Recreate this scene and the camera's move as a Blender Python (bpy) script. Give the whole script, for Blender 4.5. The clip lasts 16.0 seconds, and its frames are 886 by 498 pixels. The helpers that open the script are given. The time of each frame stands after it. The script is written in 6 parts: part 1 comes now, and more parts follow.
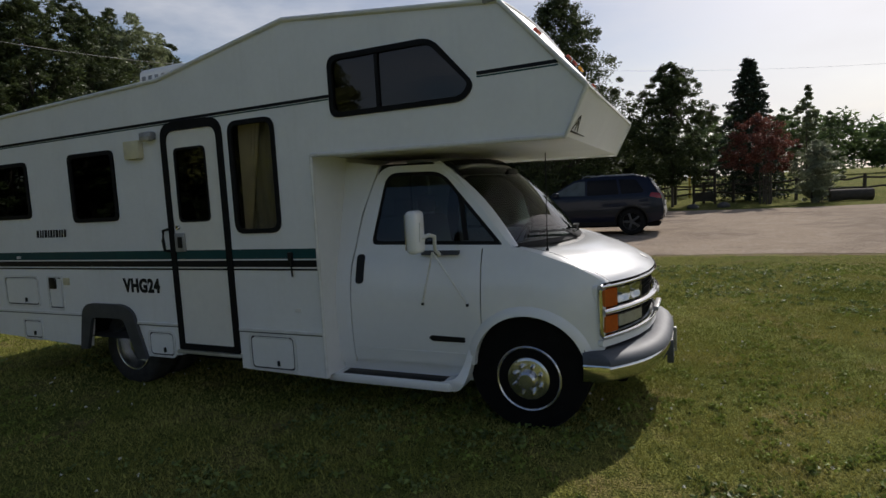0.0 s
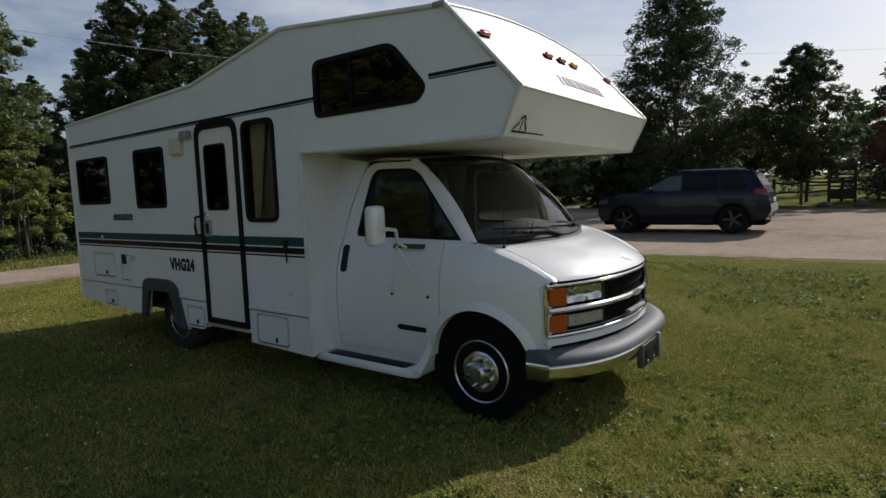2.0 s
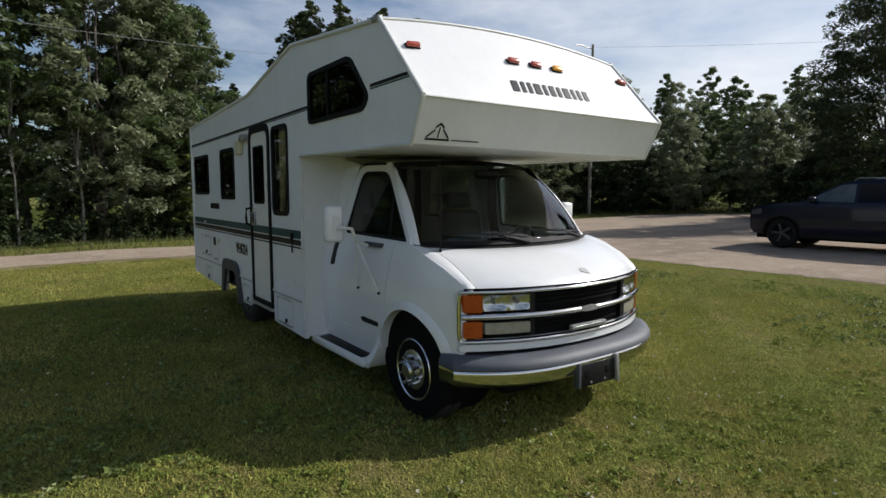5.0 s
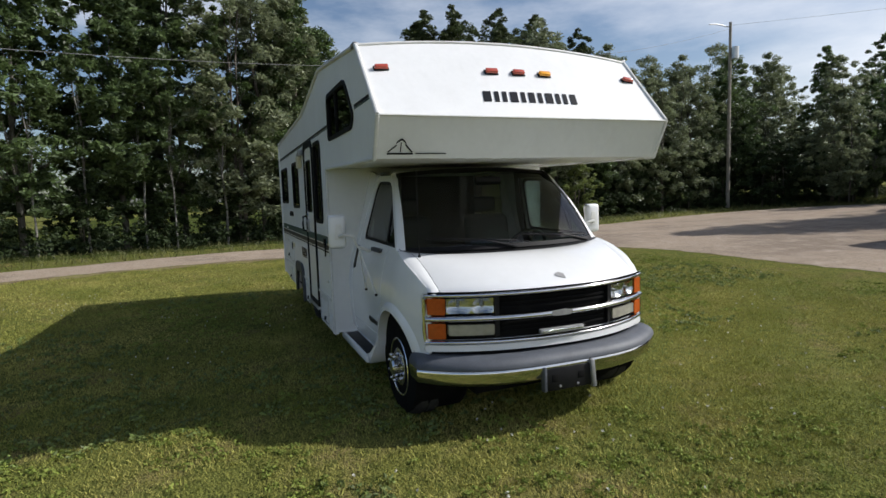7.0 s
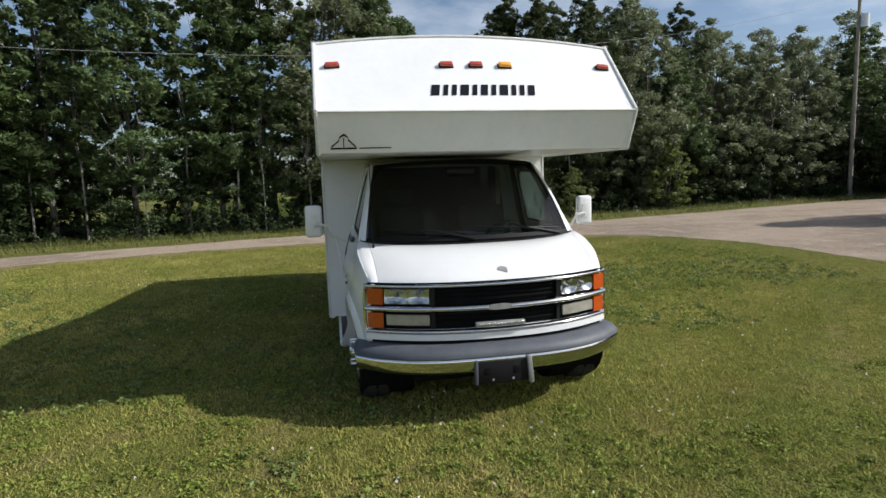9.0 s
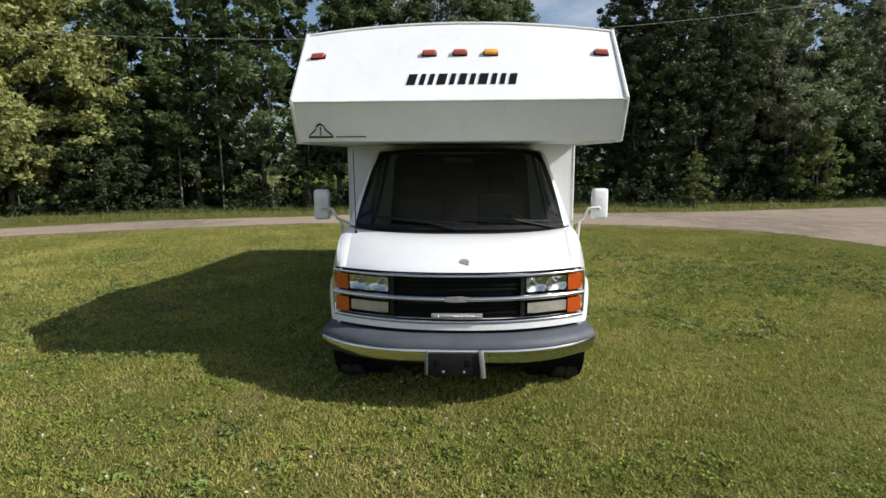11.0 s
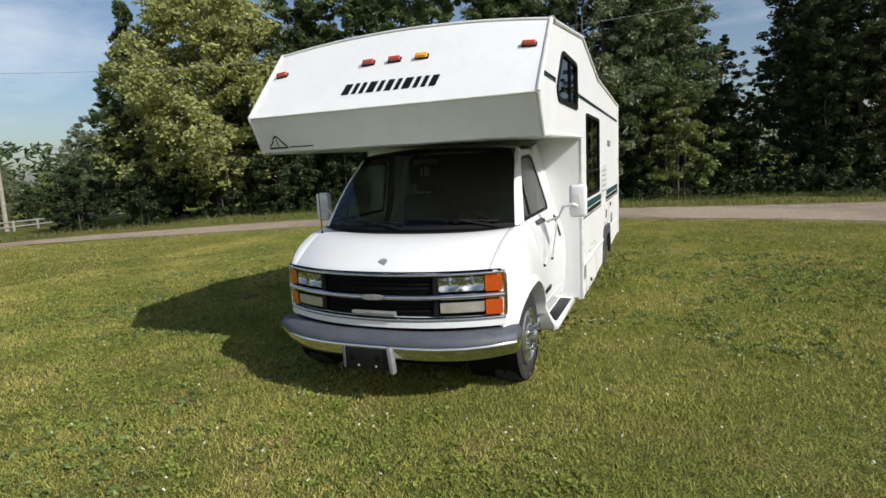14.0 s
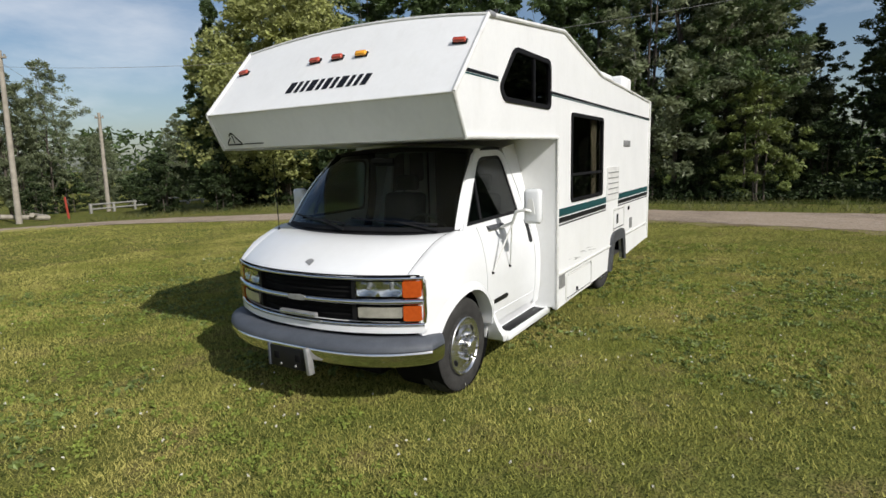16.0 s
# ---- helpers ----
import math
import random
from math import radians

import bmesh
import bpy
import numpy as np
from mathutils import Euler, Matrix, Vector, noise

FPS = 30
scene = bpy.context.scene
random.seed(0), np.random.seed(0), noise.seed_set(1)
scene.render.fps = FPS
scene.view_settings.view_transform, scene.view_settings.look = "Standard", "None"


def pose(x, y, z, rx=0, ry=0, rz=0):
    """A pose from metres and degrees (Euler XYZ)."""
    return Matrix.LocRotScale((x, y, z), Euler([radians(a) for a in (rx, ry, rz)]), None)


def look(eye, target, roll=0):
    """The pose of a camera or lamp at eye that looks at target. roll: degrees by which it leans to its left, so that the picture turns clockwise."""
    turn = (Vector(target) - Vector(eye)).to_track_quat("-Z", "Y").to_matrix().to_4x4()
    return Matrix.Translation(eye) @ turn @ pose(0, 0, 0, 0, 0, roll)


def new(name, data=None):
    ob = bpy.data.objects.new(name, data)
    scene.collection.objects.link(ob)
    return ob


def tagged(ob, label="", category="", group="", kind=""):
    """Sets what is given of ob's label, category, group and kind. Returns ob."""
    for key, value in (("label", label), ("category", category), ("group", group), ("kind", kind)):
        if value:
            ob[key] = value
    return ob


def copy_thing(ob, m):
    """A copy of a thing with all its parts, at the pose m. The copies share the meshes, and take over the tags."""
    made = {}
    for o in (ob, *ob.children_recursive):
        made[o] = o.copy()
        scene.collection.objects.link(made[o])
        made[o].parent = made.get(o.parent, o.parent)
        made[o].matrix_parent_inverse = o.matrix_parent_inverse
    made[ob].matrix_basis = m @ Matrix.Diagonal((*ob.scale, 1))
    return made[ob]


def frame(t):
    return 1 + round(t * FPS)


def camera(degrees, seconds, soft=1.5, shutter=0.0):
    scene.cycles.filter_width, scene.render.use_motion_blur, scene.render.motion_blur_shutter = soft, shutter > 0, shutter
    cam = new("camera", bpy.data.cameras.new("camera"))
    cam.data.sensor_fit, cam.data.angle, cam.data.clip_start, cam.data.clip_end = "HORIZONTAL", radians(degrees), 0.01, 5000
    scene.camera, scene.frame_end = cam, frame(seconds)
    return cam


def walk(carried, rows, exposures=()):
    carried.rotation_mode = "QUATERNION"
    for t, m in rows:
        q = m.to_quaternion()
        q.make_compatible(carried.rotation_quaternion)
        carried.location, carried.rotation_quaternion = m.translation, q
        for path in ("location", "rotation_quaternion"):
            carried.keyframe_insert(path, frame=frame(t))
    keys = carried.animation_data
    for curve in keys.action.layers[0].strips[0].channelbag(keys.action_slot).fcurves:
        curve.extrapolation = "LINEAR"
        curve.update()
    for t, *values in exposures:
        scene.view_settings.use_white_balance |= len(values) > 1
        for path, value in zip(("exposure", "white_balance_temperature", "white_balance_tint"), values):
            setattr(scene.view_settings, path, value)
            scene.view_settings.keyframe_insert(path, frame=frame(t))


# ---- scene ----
cam = camera(76.6, 16.0)
PATH = [
    (0, (1.139, -4.425, 1.55), (0.32, -2.61, 1.366), -3.1),
    (0.5, (1.433, -4.406, 1.531), (0.495, -2.65, 1.34), -2.4),
    (1, (1.673, -4.299, 1.515), (0.65, -2.591, 1.324), -2.6),
    (1.5, (1.878, -4.167, 1.546), (0.789, -2.501, 1.345), -2.3),
    (2, (2.137, -4.041, 1.544), (0.956, -2.439, 1.345), -2.1),
    (2.5, (2.36, -3.909, 1.543), (1.101, -2.369, 1.328), -2.5),
    (3, (2.549, -3.69, 1.543), (1.213, -2.217, 1.335), -3.0),
    (3.5, (2.745, -3.52, 1.554), (1.334, -2.115, 1.357), -3.4),
    (4, (2.99, -3.393, 1.552), (1.506, -2.07, 1.333), -3.9),
    (4.5, (3.187, -3.211, 1.55), (1.637, -1.964, 1.342), -1.7),
    (7, (4.104, -2.13, 1.614), (2.252, -1.4, 1.42), -1.9),
    (7.5, (4.258, -1.884, 1.614), (2.373, -1.25, 1.397), -2.4),
    (8, (4.314, -1.584, 1.598), (2.407, -1.022, 1.377), -1.7),
    (8.5, (4.361, -1.349, 1.618), (2.435, -0.861, 1.395), -2.0),
    (9, (4.498, -1.093, 1.636), (2.548, -0.712, 1.401), -1.8),
    (9.5, (4.538, -0.85, 1.628), (2.575, -0.548, 1.393), -2.4),
    (10, (4.551, -0.582, 1.646), (2.577, -0.395, 1.384), -1.6),
    (12.5, (4.646, 1.058, 1.721), (2.716, 0.612, 1.443), -2.0),
    (13, (4.569, 1.325, 1.692), (2.66, 0.793, 1.421), -3.3),
    (13.5, (4.41, 1.602, 1.701), (2.534, 0.974, 1.404), -3.4),
    (14, (4.306, 1.949, 1.694), (2.473, 1.206, 1.396), -2.9),
    (14.5, (4.171, 2.256, 1.701), (2.373, 1.431, 1.409), -2.7),
    (15, (3.972, 2.462, 1.711), (2.208, 1.569, 1.409), -1.9),
    (15.5, (3.832, 2.68, 1.71), (2.101, 1.722, 1.419), -1.6),
    (16, (3.695, 2.897, 1.713), (1.997, 1.886, 1.402), -1.6),
]
walk(cam, [(t, look(eye, target, roll)) for t, eye, target, roll in PATH],
     exposures=[(0.0, -0.33, 6750, 13), (2.5, -0.24, 6700, 12), (4.5, -0.04, 6600, 11), (7.0, 0.04, 6450, 11), (9.0, 0.13, 6500, 10), (12.5, 0.12, 6550, 10), (16.0, -0.12, 6600, 10)])
# ---------- world, sun ----------
SUN = Vector((0.37, 1.25, 1.0)).normalized()
world = bpy.data.worlds.new("sky")
scene.world = world
world.use_nodes = True
wn, wl = world.node_tree.nodes, world.node_tree.links
wn.clear()
w_out = wn.new("ShaderNodeOutputWorld")
w_bg = wn.new("ShaderNodeBackground")
w_sky = wn.new("ShaderNodeTexSky")
w_sky.sky_type, w_sky.sun_disc = "NISHITA", False
w_sky.sun_elevation = math.asin(SUN.z)
w_sky.sun_rotation = math.atan2(SUN.x, SUN.y)
w_sky.air_density, w_sky.dust_density, w_sky.ozone_density = 1.0, 1.6, 2.4
w_co = wn.new("ShaderNodeTexCoord")
w_map = wn.new("ShaderNodeMapping")
w_map.inputs["Scale"].default_value = (1.0, 1.0, 3.2)
w_map.inputs["Location"].default_value = (0.6, -2.3, 1.2)
w_noise = wn.new("ShaderNodeTexNoise")
w_noise.inputs["Scale"].default_value = 1.7
w_noise.inputs["Detail"].default_value = 7.0
w_noise.inputs["Roughness"].default_value = 0.6
w_ramp = wn.new("ShaderNodeValToRGB")
w_ramp.color_ramp.elements[0].position = 0.37
w_ramp.color_ramp.elements[1].position = 0.80
w_mix = wn.new("ShaderNodeMixRGB")
w_mix.inputs[2].default_value = (9.6, 9.85, 10.3, 1)
wl.new(w_co.outputs["Generated"], w_map.inputs["Vector"])
wl.new(w_map.outputs[0], w_noise.inputs["Vector"])
# the cloud thickens towards the horizon and the sun's side of the sky
w_dot = wn.new("ShaderNodeVectorMath")
w_dot.operation = "DOT_PRODUCT"
w_dot.inputs[1].default_value = (0.62, 0.62, -1.3)
w_add = wn.new("ShaderNodeMath")
w_add.operation = "MULTIPLY_ADD"
w_add.inputs[1].default_value = 0.13
wl.new(w_co.outputs["Generated"], w_dot.inputs[0])
wl.new(w_dot.outputs["Value"], w_add.inputs[0])
wl.new(w_noise.outputs["Fac"], w_add.inputs[2])
wl.new(w_add.outputs[0], w_ramp.inputs[0])
wl.new(w_ramp.outputs[0], w_mix.inputs[0])
wl.new(w_sky.outputs[0], w_mix.inputs[1])
wl.new(w_mix.outputs[0], w_bg.inputs[0])
w_bg.inputs[1].default_value = 0.105
wl.new(w_bg.outputs[0], w_out.inputs[0])

sun_data = bpy.data.lights.new("sun", "SUN")
sun_data.energy, sun_data.angle, sun_data.color = 4.7, radians(0.5), (1.0, 0.975, 0.94)
sun_ob = new("sun", sun_data)
sun_ob.matrix_world = look(SUN * 60, (0, 0, 0))


# ---------- materials ----------
def mat(name, col, rough=0.5, metal=0.0, var=0.12, scale=6.0, bump=0.0, bscale=60.0, col2=None, coat=0.0, fine=0.5, island=0.0, trans=0.0, spec=0.5, stretch=None, grime=None):
    m = bpy.data.materials.new(name)
    m.use_nodes = True
    n, l = m.node_tree.nodes, m.node_tree.links
    b = n["Principled BSDF"]
    b.inputs["Roughness"].default_value, b.inputs["Metallic"].default_value = rough, metal
    b.inputs["Coat Weight"].default_value = coat
    b.inputs["Specular IOR Level"].default_value = spec
    co = n.new("ShaderNodeTexCoord")
    big, small = n.new("ShaderNodeTexNoise"), n.new("ShaderNodeTexNoise")
    big.inputs["Scale"].default_value, small.inputs["Scale"].default_value = scale, scale * 9
    big.inputs["Detail"].default_value, small.inputs["Detail"].default_value = 4, 3
    add = n.new("ShaderNodeMath")
    add.operation = "MULTIPLY_ADD"
    add.inputs[1].default_value = fine
    ramp = n.new("ShaderNodeValToRGB")
    a = [max(0.0, c * (1 - var)) for c in col]
    c2 = col2 if col2 else [min(1.0, c * (1 + var)) for c in col]
    ramp.color_ramp.elements[0].color, ramp.color_ramp.elements[1].color = (*a, 1), (*c2, 1)
    mid = 0.5 + 0.5 * fine
    ramp.color_ramp.elements[0].position, ramp.color_ramp.elements[1].position = mid * 0.62, min(1.0, mid * 1.4)
    l.new(co.outputs["Object"], big.inputs["Vector"])
    l.new(co.outputs["Object"], small.inputs["Vector"])
    l.new(small.outputs["Fac"], add.inputs[0])
    l.new(big.outputs["Fac"], add.inputs[2])
    l.new(add.outputs[0], ramp.inputs[0])
    out = ramp.outputs[0]
    if grime:
        mp, gt, gr, gm = n.new("ShaderNodeMapping"), n.new("ShaderNodeTexNoise"), n.new("ShaderNodeMapRange"), n.new("ShaderNodeMixRGB")
        mp.inputs["Scale"].default_value = stretch
        gt.inputs["Scale"].default_value, gt.inputs["Detail"].default_value, gt.inputs["Roughness"].default_value = 1.0, 6, 0.65
        gr.inputs["From Min"].default_value, gr.inputs["From Max"].default_value, gr.inputs["To Max"].default_value = 0.52, 0.80, grime[0]
        gm.inputs[2].default_value = (*grime[1], 1)
        l.new(co.outputs["Object"], mp.inputs["Vector"])
        l.new(mp.outputs[0], gt.inputs["Vector"])
        l.new(gt.outputs["Fac"], gr.inputs["Value"])
        l.new(gr.outputs[0], gm.inputs[0])
        l.new(out, gm.inputs[1])
        out = gm.outputs[0]
    if island:
        geo, hsv, mr = n.new("ShaderNodeNewGeometry"), n.new("ShaderNodeHueSaturation"), n.new("ShaderNodeMapRange")
        mr.inputs["To Min"].default_value, mr.inputs["To Max"].default_value = 1 - island, 1 + island
        l.new(geo.outputs["Random Per Island"], mr.inputs["Value"])
        l.new(mr.outputs[0], hsv.inputs["Value"])
        l.new(out, hsv.inputs["Color"])
        out = hsv.outputs[0]
    l.new(out, b.inputs["Base Color"])
    if bump:
        bn, bt = n.new("ShaderNodeBump"), n.new("ShaderNodeTexNoise")
        bt.inputs["Scale"].default_value, bt.inputs["Detail"].default_value = bscale, 4
        bn.inputs["Strength"].default_value, bn.inputs["Distance"].default_value = bump, 0.02
        l.new(co.outputs["Object"], bt.inputs["Vector"])
        l.new(bt.outputs["Fac"], bn.inputs["Height"])
        l.new(bn.outputs[0], b.inputs["Normal"])
    if trans:
        tr, mx = n.new("ShaderNodeBsdfTranslucent"), n.new("ShaderNodeMixShader")
        mx.inputs[0].default_value = trans
        l.new(out, tr.inputs["Color"])
        l.new(b.outputs[0], mx.inputs[1])
        l.new(tr.outputs[0], mx.inputs[2])
        l.new(mx.outputs[0], n["Material Output"].inputs["Surface"])
    return m


def glass(name, tint, gloss=0.02, base=0.04):
    m = bpy.data.materials.new(name)
    m.use_nodes = True
    n, l = m.node_tree.nodes, m.node_tree.links
    n.remove(n["Principled BSDF"])
    t, g, f, mx = n.new("ShaderNodeBsdfTransparent"), n.new("ShaderNodeBsdfGlossy"), n.new("ShaderNodeLayerWeight"), n.new("ShaderNodeMixShader")
    p5, sc = n.new("ShaderNodeMath"), n.new("ShaderNodeMath")
    p5.operation, sc.operation = "POWER", "MULTIPLY_ADD"
    p5.inputs[1].default_value, sc.inputs[1].default_value, sc.inputs[2].default_value = 5.0, 0.95, base
    t.inputs[0].default_value = (*tint, 1)
    g.inputs["Roughness"].default_value = gloss
    f.inputs[0].default_value = 0.5
    l.new(f.outputs["Facing"], p5.inputs[0])
    l.new(p5.outputs[0], sc.inputs[0])
    l.new(sc.outputs[0], mx.inputs[0])
    l.new(t.outputs[0], mx.inputs[1])
    l.new(g.outputs[0], mx.inputs[2])
    l.new(mx.outputs[0], n["Material Output"].inputs["Surface"])
    return m


M_COACH = mat("coach_fibreglass", (0.765, 0.77, 0.76), 0.38, var=0.04, scale=2.5, bump=0.03, bscale=25, stretch=(9.0, 9.0, 1.2), grime=(0.14, (0.50, 0.48, 0.42)))
M_CAB = mat("cab_white_paint", (0.755, 0.765, 0.77), 0.25, var=0.03, scale=2.0, coat=0.5, stretch=(5.0, 5.0, 5.0), grime=(0.07, (0.52, 0.50, 0.45)))
M_TRIM = mat("white_moulding", (0.68, 0.68, 0.655), 0.4, var=0.1, scale=12, stretch=(3.0, 3.0, 9.0), grime=(0.5, (0.36, 0.34, 0.30)))
M_ALU = mat("aluminium_rail", (0.62, 0.62, 0.60), 0.35, 0.7, var=0.12, scale=14)
M_RUBBER = mat("black_rubber", (0.010, 0.010, 0.011), 0.6, var=0.3, scale=20, spec=0.12)
M_TYRE = mat("tyre_rubber", (0.042, 0.041, 0.039), 0.9, var=0.35, scale=9, bump=0.2, bscale=90, spec=0.08)
M_CHROME = mat("chrome", (0.66, 0.66, 0.66), 0.12, 1.0, var=0.06, scale=10)
M_BLACK = mat("black_plastic", (0.008, 0.008, 0.009), 0.5, var=0.3, scale=12, spec=0.25)
M_GREY = mat("grey_bumper_plastic", (0.066, 0.074, 0.088), 0.6, var=0.2, scale=9, bump=0.05, bscale=200)
M_ARCH = mat("grey_arch_plastic", (0.052, 0.055, 0.06), 0.6, var=0.25, scale=9)
M_GREEN = mat("teal_stripe", (0.010, 0.062, 0.068), 0.4, var=0.1, scale=10, spec=0.2)
M_INK = mat("black_stripe", (0.009, 0.010, 0.013), 0.4, var=0.15, scale=10, spec=0.15)
M_AMBER = mat("amber_lens", (0.42, 0.070, 0.011), 0.15, var=0.15, scale=40, coat=0.6)
M_RED = mat("red_lens", (0.42, 0.06, 0.03), 0.2, var=0.15, scale=40, coat=0.5)
M_YELLOW = mat("yellow_lens", (0.85, 0.36, 0.02), 0.2, var=0.15, scale=40, coat=0.5)
M_LAMP = mat("lamp_reflector", (0.70, 0.71, 0.72), 0.14, 1.0, var=0.1, scale=30, bump=0.10, bscale=45)
M_RIM = mat("satin_wheel_metal", (0.60, 0.60, 0.60), 0.24, 0.95, var=0.15, scale=14)
M_FOG = mat("ribbed_lamp_lens", (0.36, 0.345, 0.295), 0.22, 0.2, var=0.2, scale=18, bump=0.15, bscale=40, coat=0.6)
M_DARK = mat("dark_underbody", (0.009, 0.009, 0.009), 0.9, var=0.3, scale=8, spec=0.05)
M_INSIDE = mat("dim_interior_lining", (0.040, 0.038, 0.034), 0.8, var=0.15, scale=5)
M_SEAT = mat("grey_seat_cloth", (0.045, 0.046, 0.048), 0.9, var=0.2, scale=20, bump=0.2, bscale=150)
M_DASH = mat("grey_dashboard_plastic", (0.06, 0.06, 0.058), 0.7, var=0.15, scale=8, spec=0.2)
M_CURTAIN = mat("beige_curtain", (0.62, 0.55, 0.42), 0.9, var=0.15, scale=12)
M_VEIL = mat("dull_brown_curtain", (0.26, 0.235, 0.19), 0.9, var=0.2, scale=6)
M_BEIGE = mat("yellowed_plastic", (0.62, 0.57, 0.38), 0.5, var=0.1, scale=14)
M_WORN = mat("worn_grey_metal", (0.30, 0.30, 0.30), 0.45, 0.4, var=0.25, scale=18)
M_DOOR = mat("door_skin", (0.76, 0.74, 0.68), 0.4, var=0.05, scale=3, bump=0.03, bscale=30)
G_WS = glass("windscreen_glass", (0.37, 0.44, 0.41), base=0.05)
G_CLEAR = glass("clear_lens", (0.93, 0.94, 0.94))
G_TINT = glass("tinted_glass", (0.17, 0.17, 0.17))
G_MID = glass("half_tinted_glass", (0.62, 0.62, 0.60))
G_SIDE = glass("cab_side_glass", (0.46, 0.52, 0.50))
G_LIGHT = glass("lightly_tinted_glass", (0.80, 0.79, 0.74))


# ---------- mesh helpers ----------
def finish(bm, name, material, sharp=35):
    bmesh.ops.recalc_face_normals(bm, faces=bm.faces)
    me = bpy.data.meshes.new(name)
    bm.to_mesh(me)
    bm.free()
    me.materials.append(material)
    me.polygons.foreach_set("use_smooth", [True] * len(me.polygons))
    me.set_sharp_from_angle(angle=radians(sharp))
    return me


def part(name, bm, material, parent=None, label="", sharp=35):
    ob = new(name, finish(bm, name, material, sharp))
    ob.parent = parent
    return tagged(ob, label)


def thing(name, label, category, group="", kind="", m=None):
    ob = new(name)
    if m is not None:
        ob.matrix_world = m
    return tagged(ob, label, category, group, kind)


def box(bm, x0, x1, y0, y1, z0, z1, bevel=0.0, seg=2):
    r = bmesh.ops.create_cube(bm, size=1.0, matrix=Matrix.Translation(((x0 + x1) / 2, (y0 + y1) / 2, (z0 + z1) / 2)) @ Matrix.Diagonal((x1 - x0, y1 - y0, z1 - z0, 1)))
    if bevel:
        es = list({e for v in r["verts"] for e in v.link_edges})
        bmesh.ops.bevel(bm, geom=es, offset=bevel, segments=seg, affect="EDGES", profile=0.5)
    return bm


def boxed(*a, **k):
    return box(bmesh.new(), *a, **k)


def tube(bm, pts, r, n=8, closed=False):
    pts = [Vector(p) for p in pts]
    rings, k = [], len(pts)
    up = Vector((0.13, 0.21, 0.97))
    for i, p in enumerate(pts):
        a = pts[(i - 1) % k] if closed or i else p
        b = pts[(i + 1) % k] if closed or i < k - 1 else p
        d = (b - a).normalized()
        s = d.cross(up).normalized() if abs(d.dot(up)) < 0.98 else d.cross(Vector((1, 0, 0))).normalized()
        t = s.cross(d)
        rad = r[i] if isinstance(r, (list, tuple)) else r
        rings.append([bm.verts.new(p + (s * math.cos(q) + t * math.sin(q)) * rad) for q in [2 * math.pi * j / n for j in range(n)]])
    for i in range(k if closed else k - 1):
        A, B = rings[i], rings[(i + 1) % k]
        for j in range(n):
            bm.faces.new((A[j], A[(j + 1) % n], B[(j + 1) % n], B[j]))
    if not closed:
        bm.faces.new(rings[0][::-1])
        bm.faces.new(rings[-1])
    return bm


def lathe(bm, prof, n=32, m=None):
    """prof: (radius, along) pairs; turned round the y axis."""
    m = m or Matrix()
    rings = []
    for r, a in prof:
        if r < 1e-5:
            rings.append([bm.verts.new(m @ Vector((0, a, 0)))])
        else:
            rings.append([bm.verts.new(m @ Vector((r * math.cos(q), a, r * math.sin(q)))) for q in [2 * math.pi * j / n for j in range(n)]])
    for A, B in zip(rings, rings[1:]):
        for j in range(n):
            q = [A[j % len(A)], A[(j + 1) % len(A)], B[(j + 1) % len(B)], B[j % len(B)]]
            f = []
            for v in q:
                if v not in f:
                    f.append(v)
            if len(f) > 2:
                bm.faces.new(f)
    return bm


def rounded(pts, r, n=5):
    """A closed outline with its corners rounded; r one radius or one for each corner."""
    out, k = [], len(pts)
    for i in range(k):
        p, a, b = Vector(pts[i]), Vector(pts[i - 1]), Vector(pts[(i + 1) % k])
        ri = r[i] if isinstance(r, (list, tuple)) else r
        da, db = (a - p), (b - p)
        t = min(ri, da.length * 0.49, db.length * 0.49)
        if t < 1e-4:
            out.append((p.x, p.y))
            continue
        s, e = p + da.normalized() * t, p + db.normalized() * t
        for j in range(n + 1):
            q = j / n
            w = s * (1 - q) ** 2 + p * 2 * q * (1 - q) + e * q * q
            out.append((w.x, w.y))
    return out


def rect(u0, u1, v0, v1, r=0.0, n=5):
    return rounded([(u0, v0), (u1, v0), (u1, v1), (u0, v1)], r, n)


def plate(outer, holes, f, thick, step=0.0, bm=None):
    """A sheet cut from an outline with holes, thick metres, laid by f(u, v, w)."""
    own = bmesh.new()
    for loop in [outer, *holes]:
        vs = [own.verts.new((u, v, 0)) for u, v in loop]
        for i in range(len(vs)):
            own.edges.new((vs[i - 1], vs[i]))
    bmesh.ops.triangle_fill(own, edges=own.edges[:], use_beauty=True)
    if step:
        for ax in (0, 1):
            lo, hi = min(v.co[ax] for v in own.verts), max(v.co[ax] for v in own.verts)
            k = int((hi - lo) / step)
            for i in range(1, k + 1):
                no = [0, 0, 0]
                no[ax] = 1
                co = [0, 0, 0]
                co[ax] = lo + (hi - lo) * i / (k + 1)
                bmesh.ops.bisect_plane(own, geom=own.verts[:] + own.edges[:] + own.faces[:], plane_co=co, plane_no=no, dist=1e-5)
    if thick:
        ext = bmesh.ops.extrude_face_region(own, geom=own.faces[:], use_keep_orig=True)
        for g in ext["geom"]:
            if isinstance(g, bmesh.types.BMVert):
                g.co.z = thick
    for v in own.verts:
        v.co = f(v.co.x, v.co.y, v.co.z)
    if bm is None:
        return own
    me = bpy.data.meshes.new("tmp")
    own.to_mesh(me)
    own.free()
    bm.from_mesh(me)
    bpy.data.meshes.remove(me)
    return bm


def lerp(a, b, t):
    return a + (b - a) * t


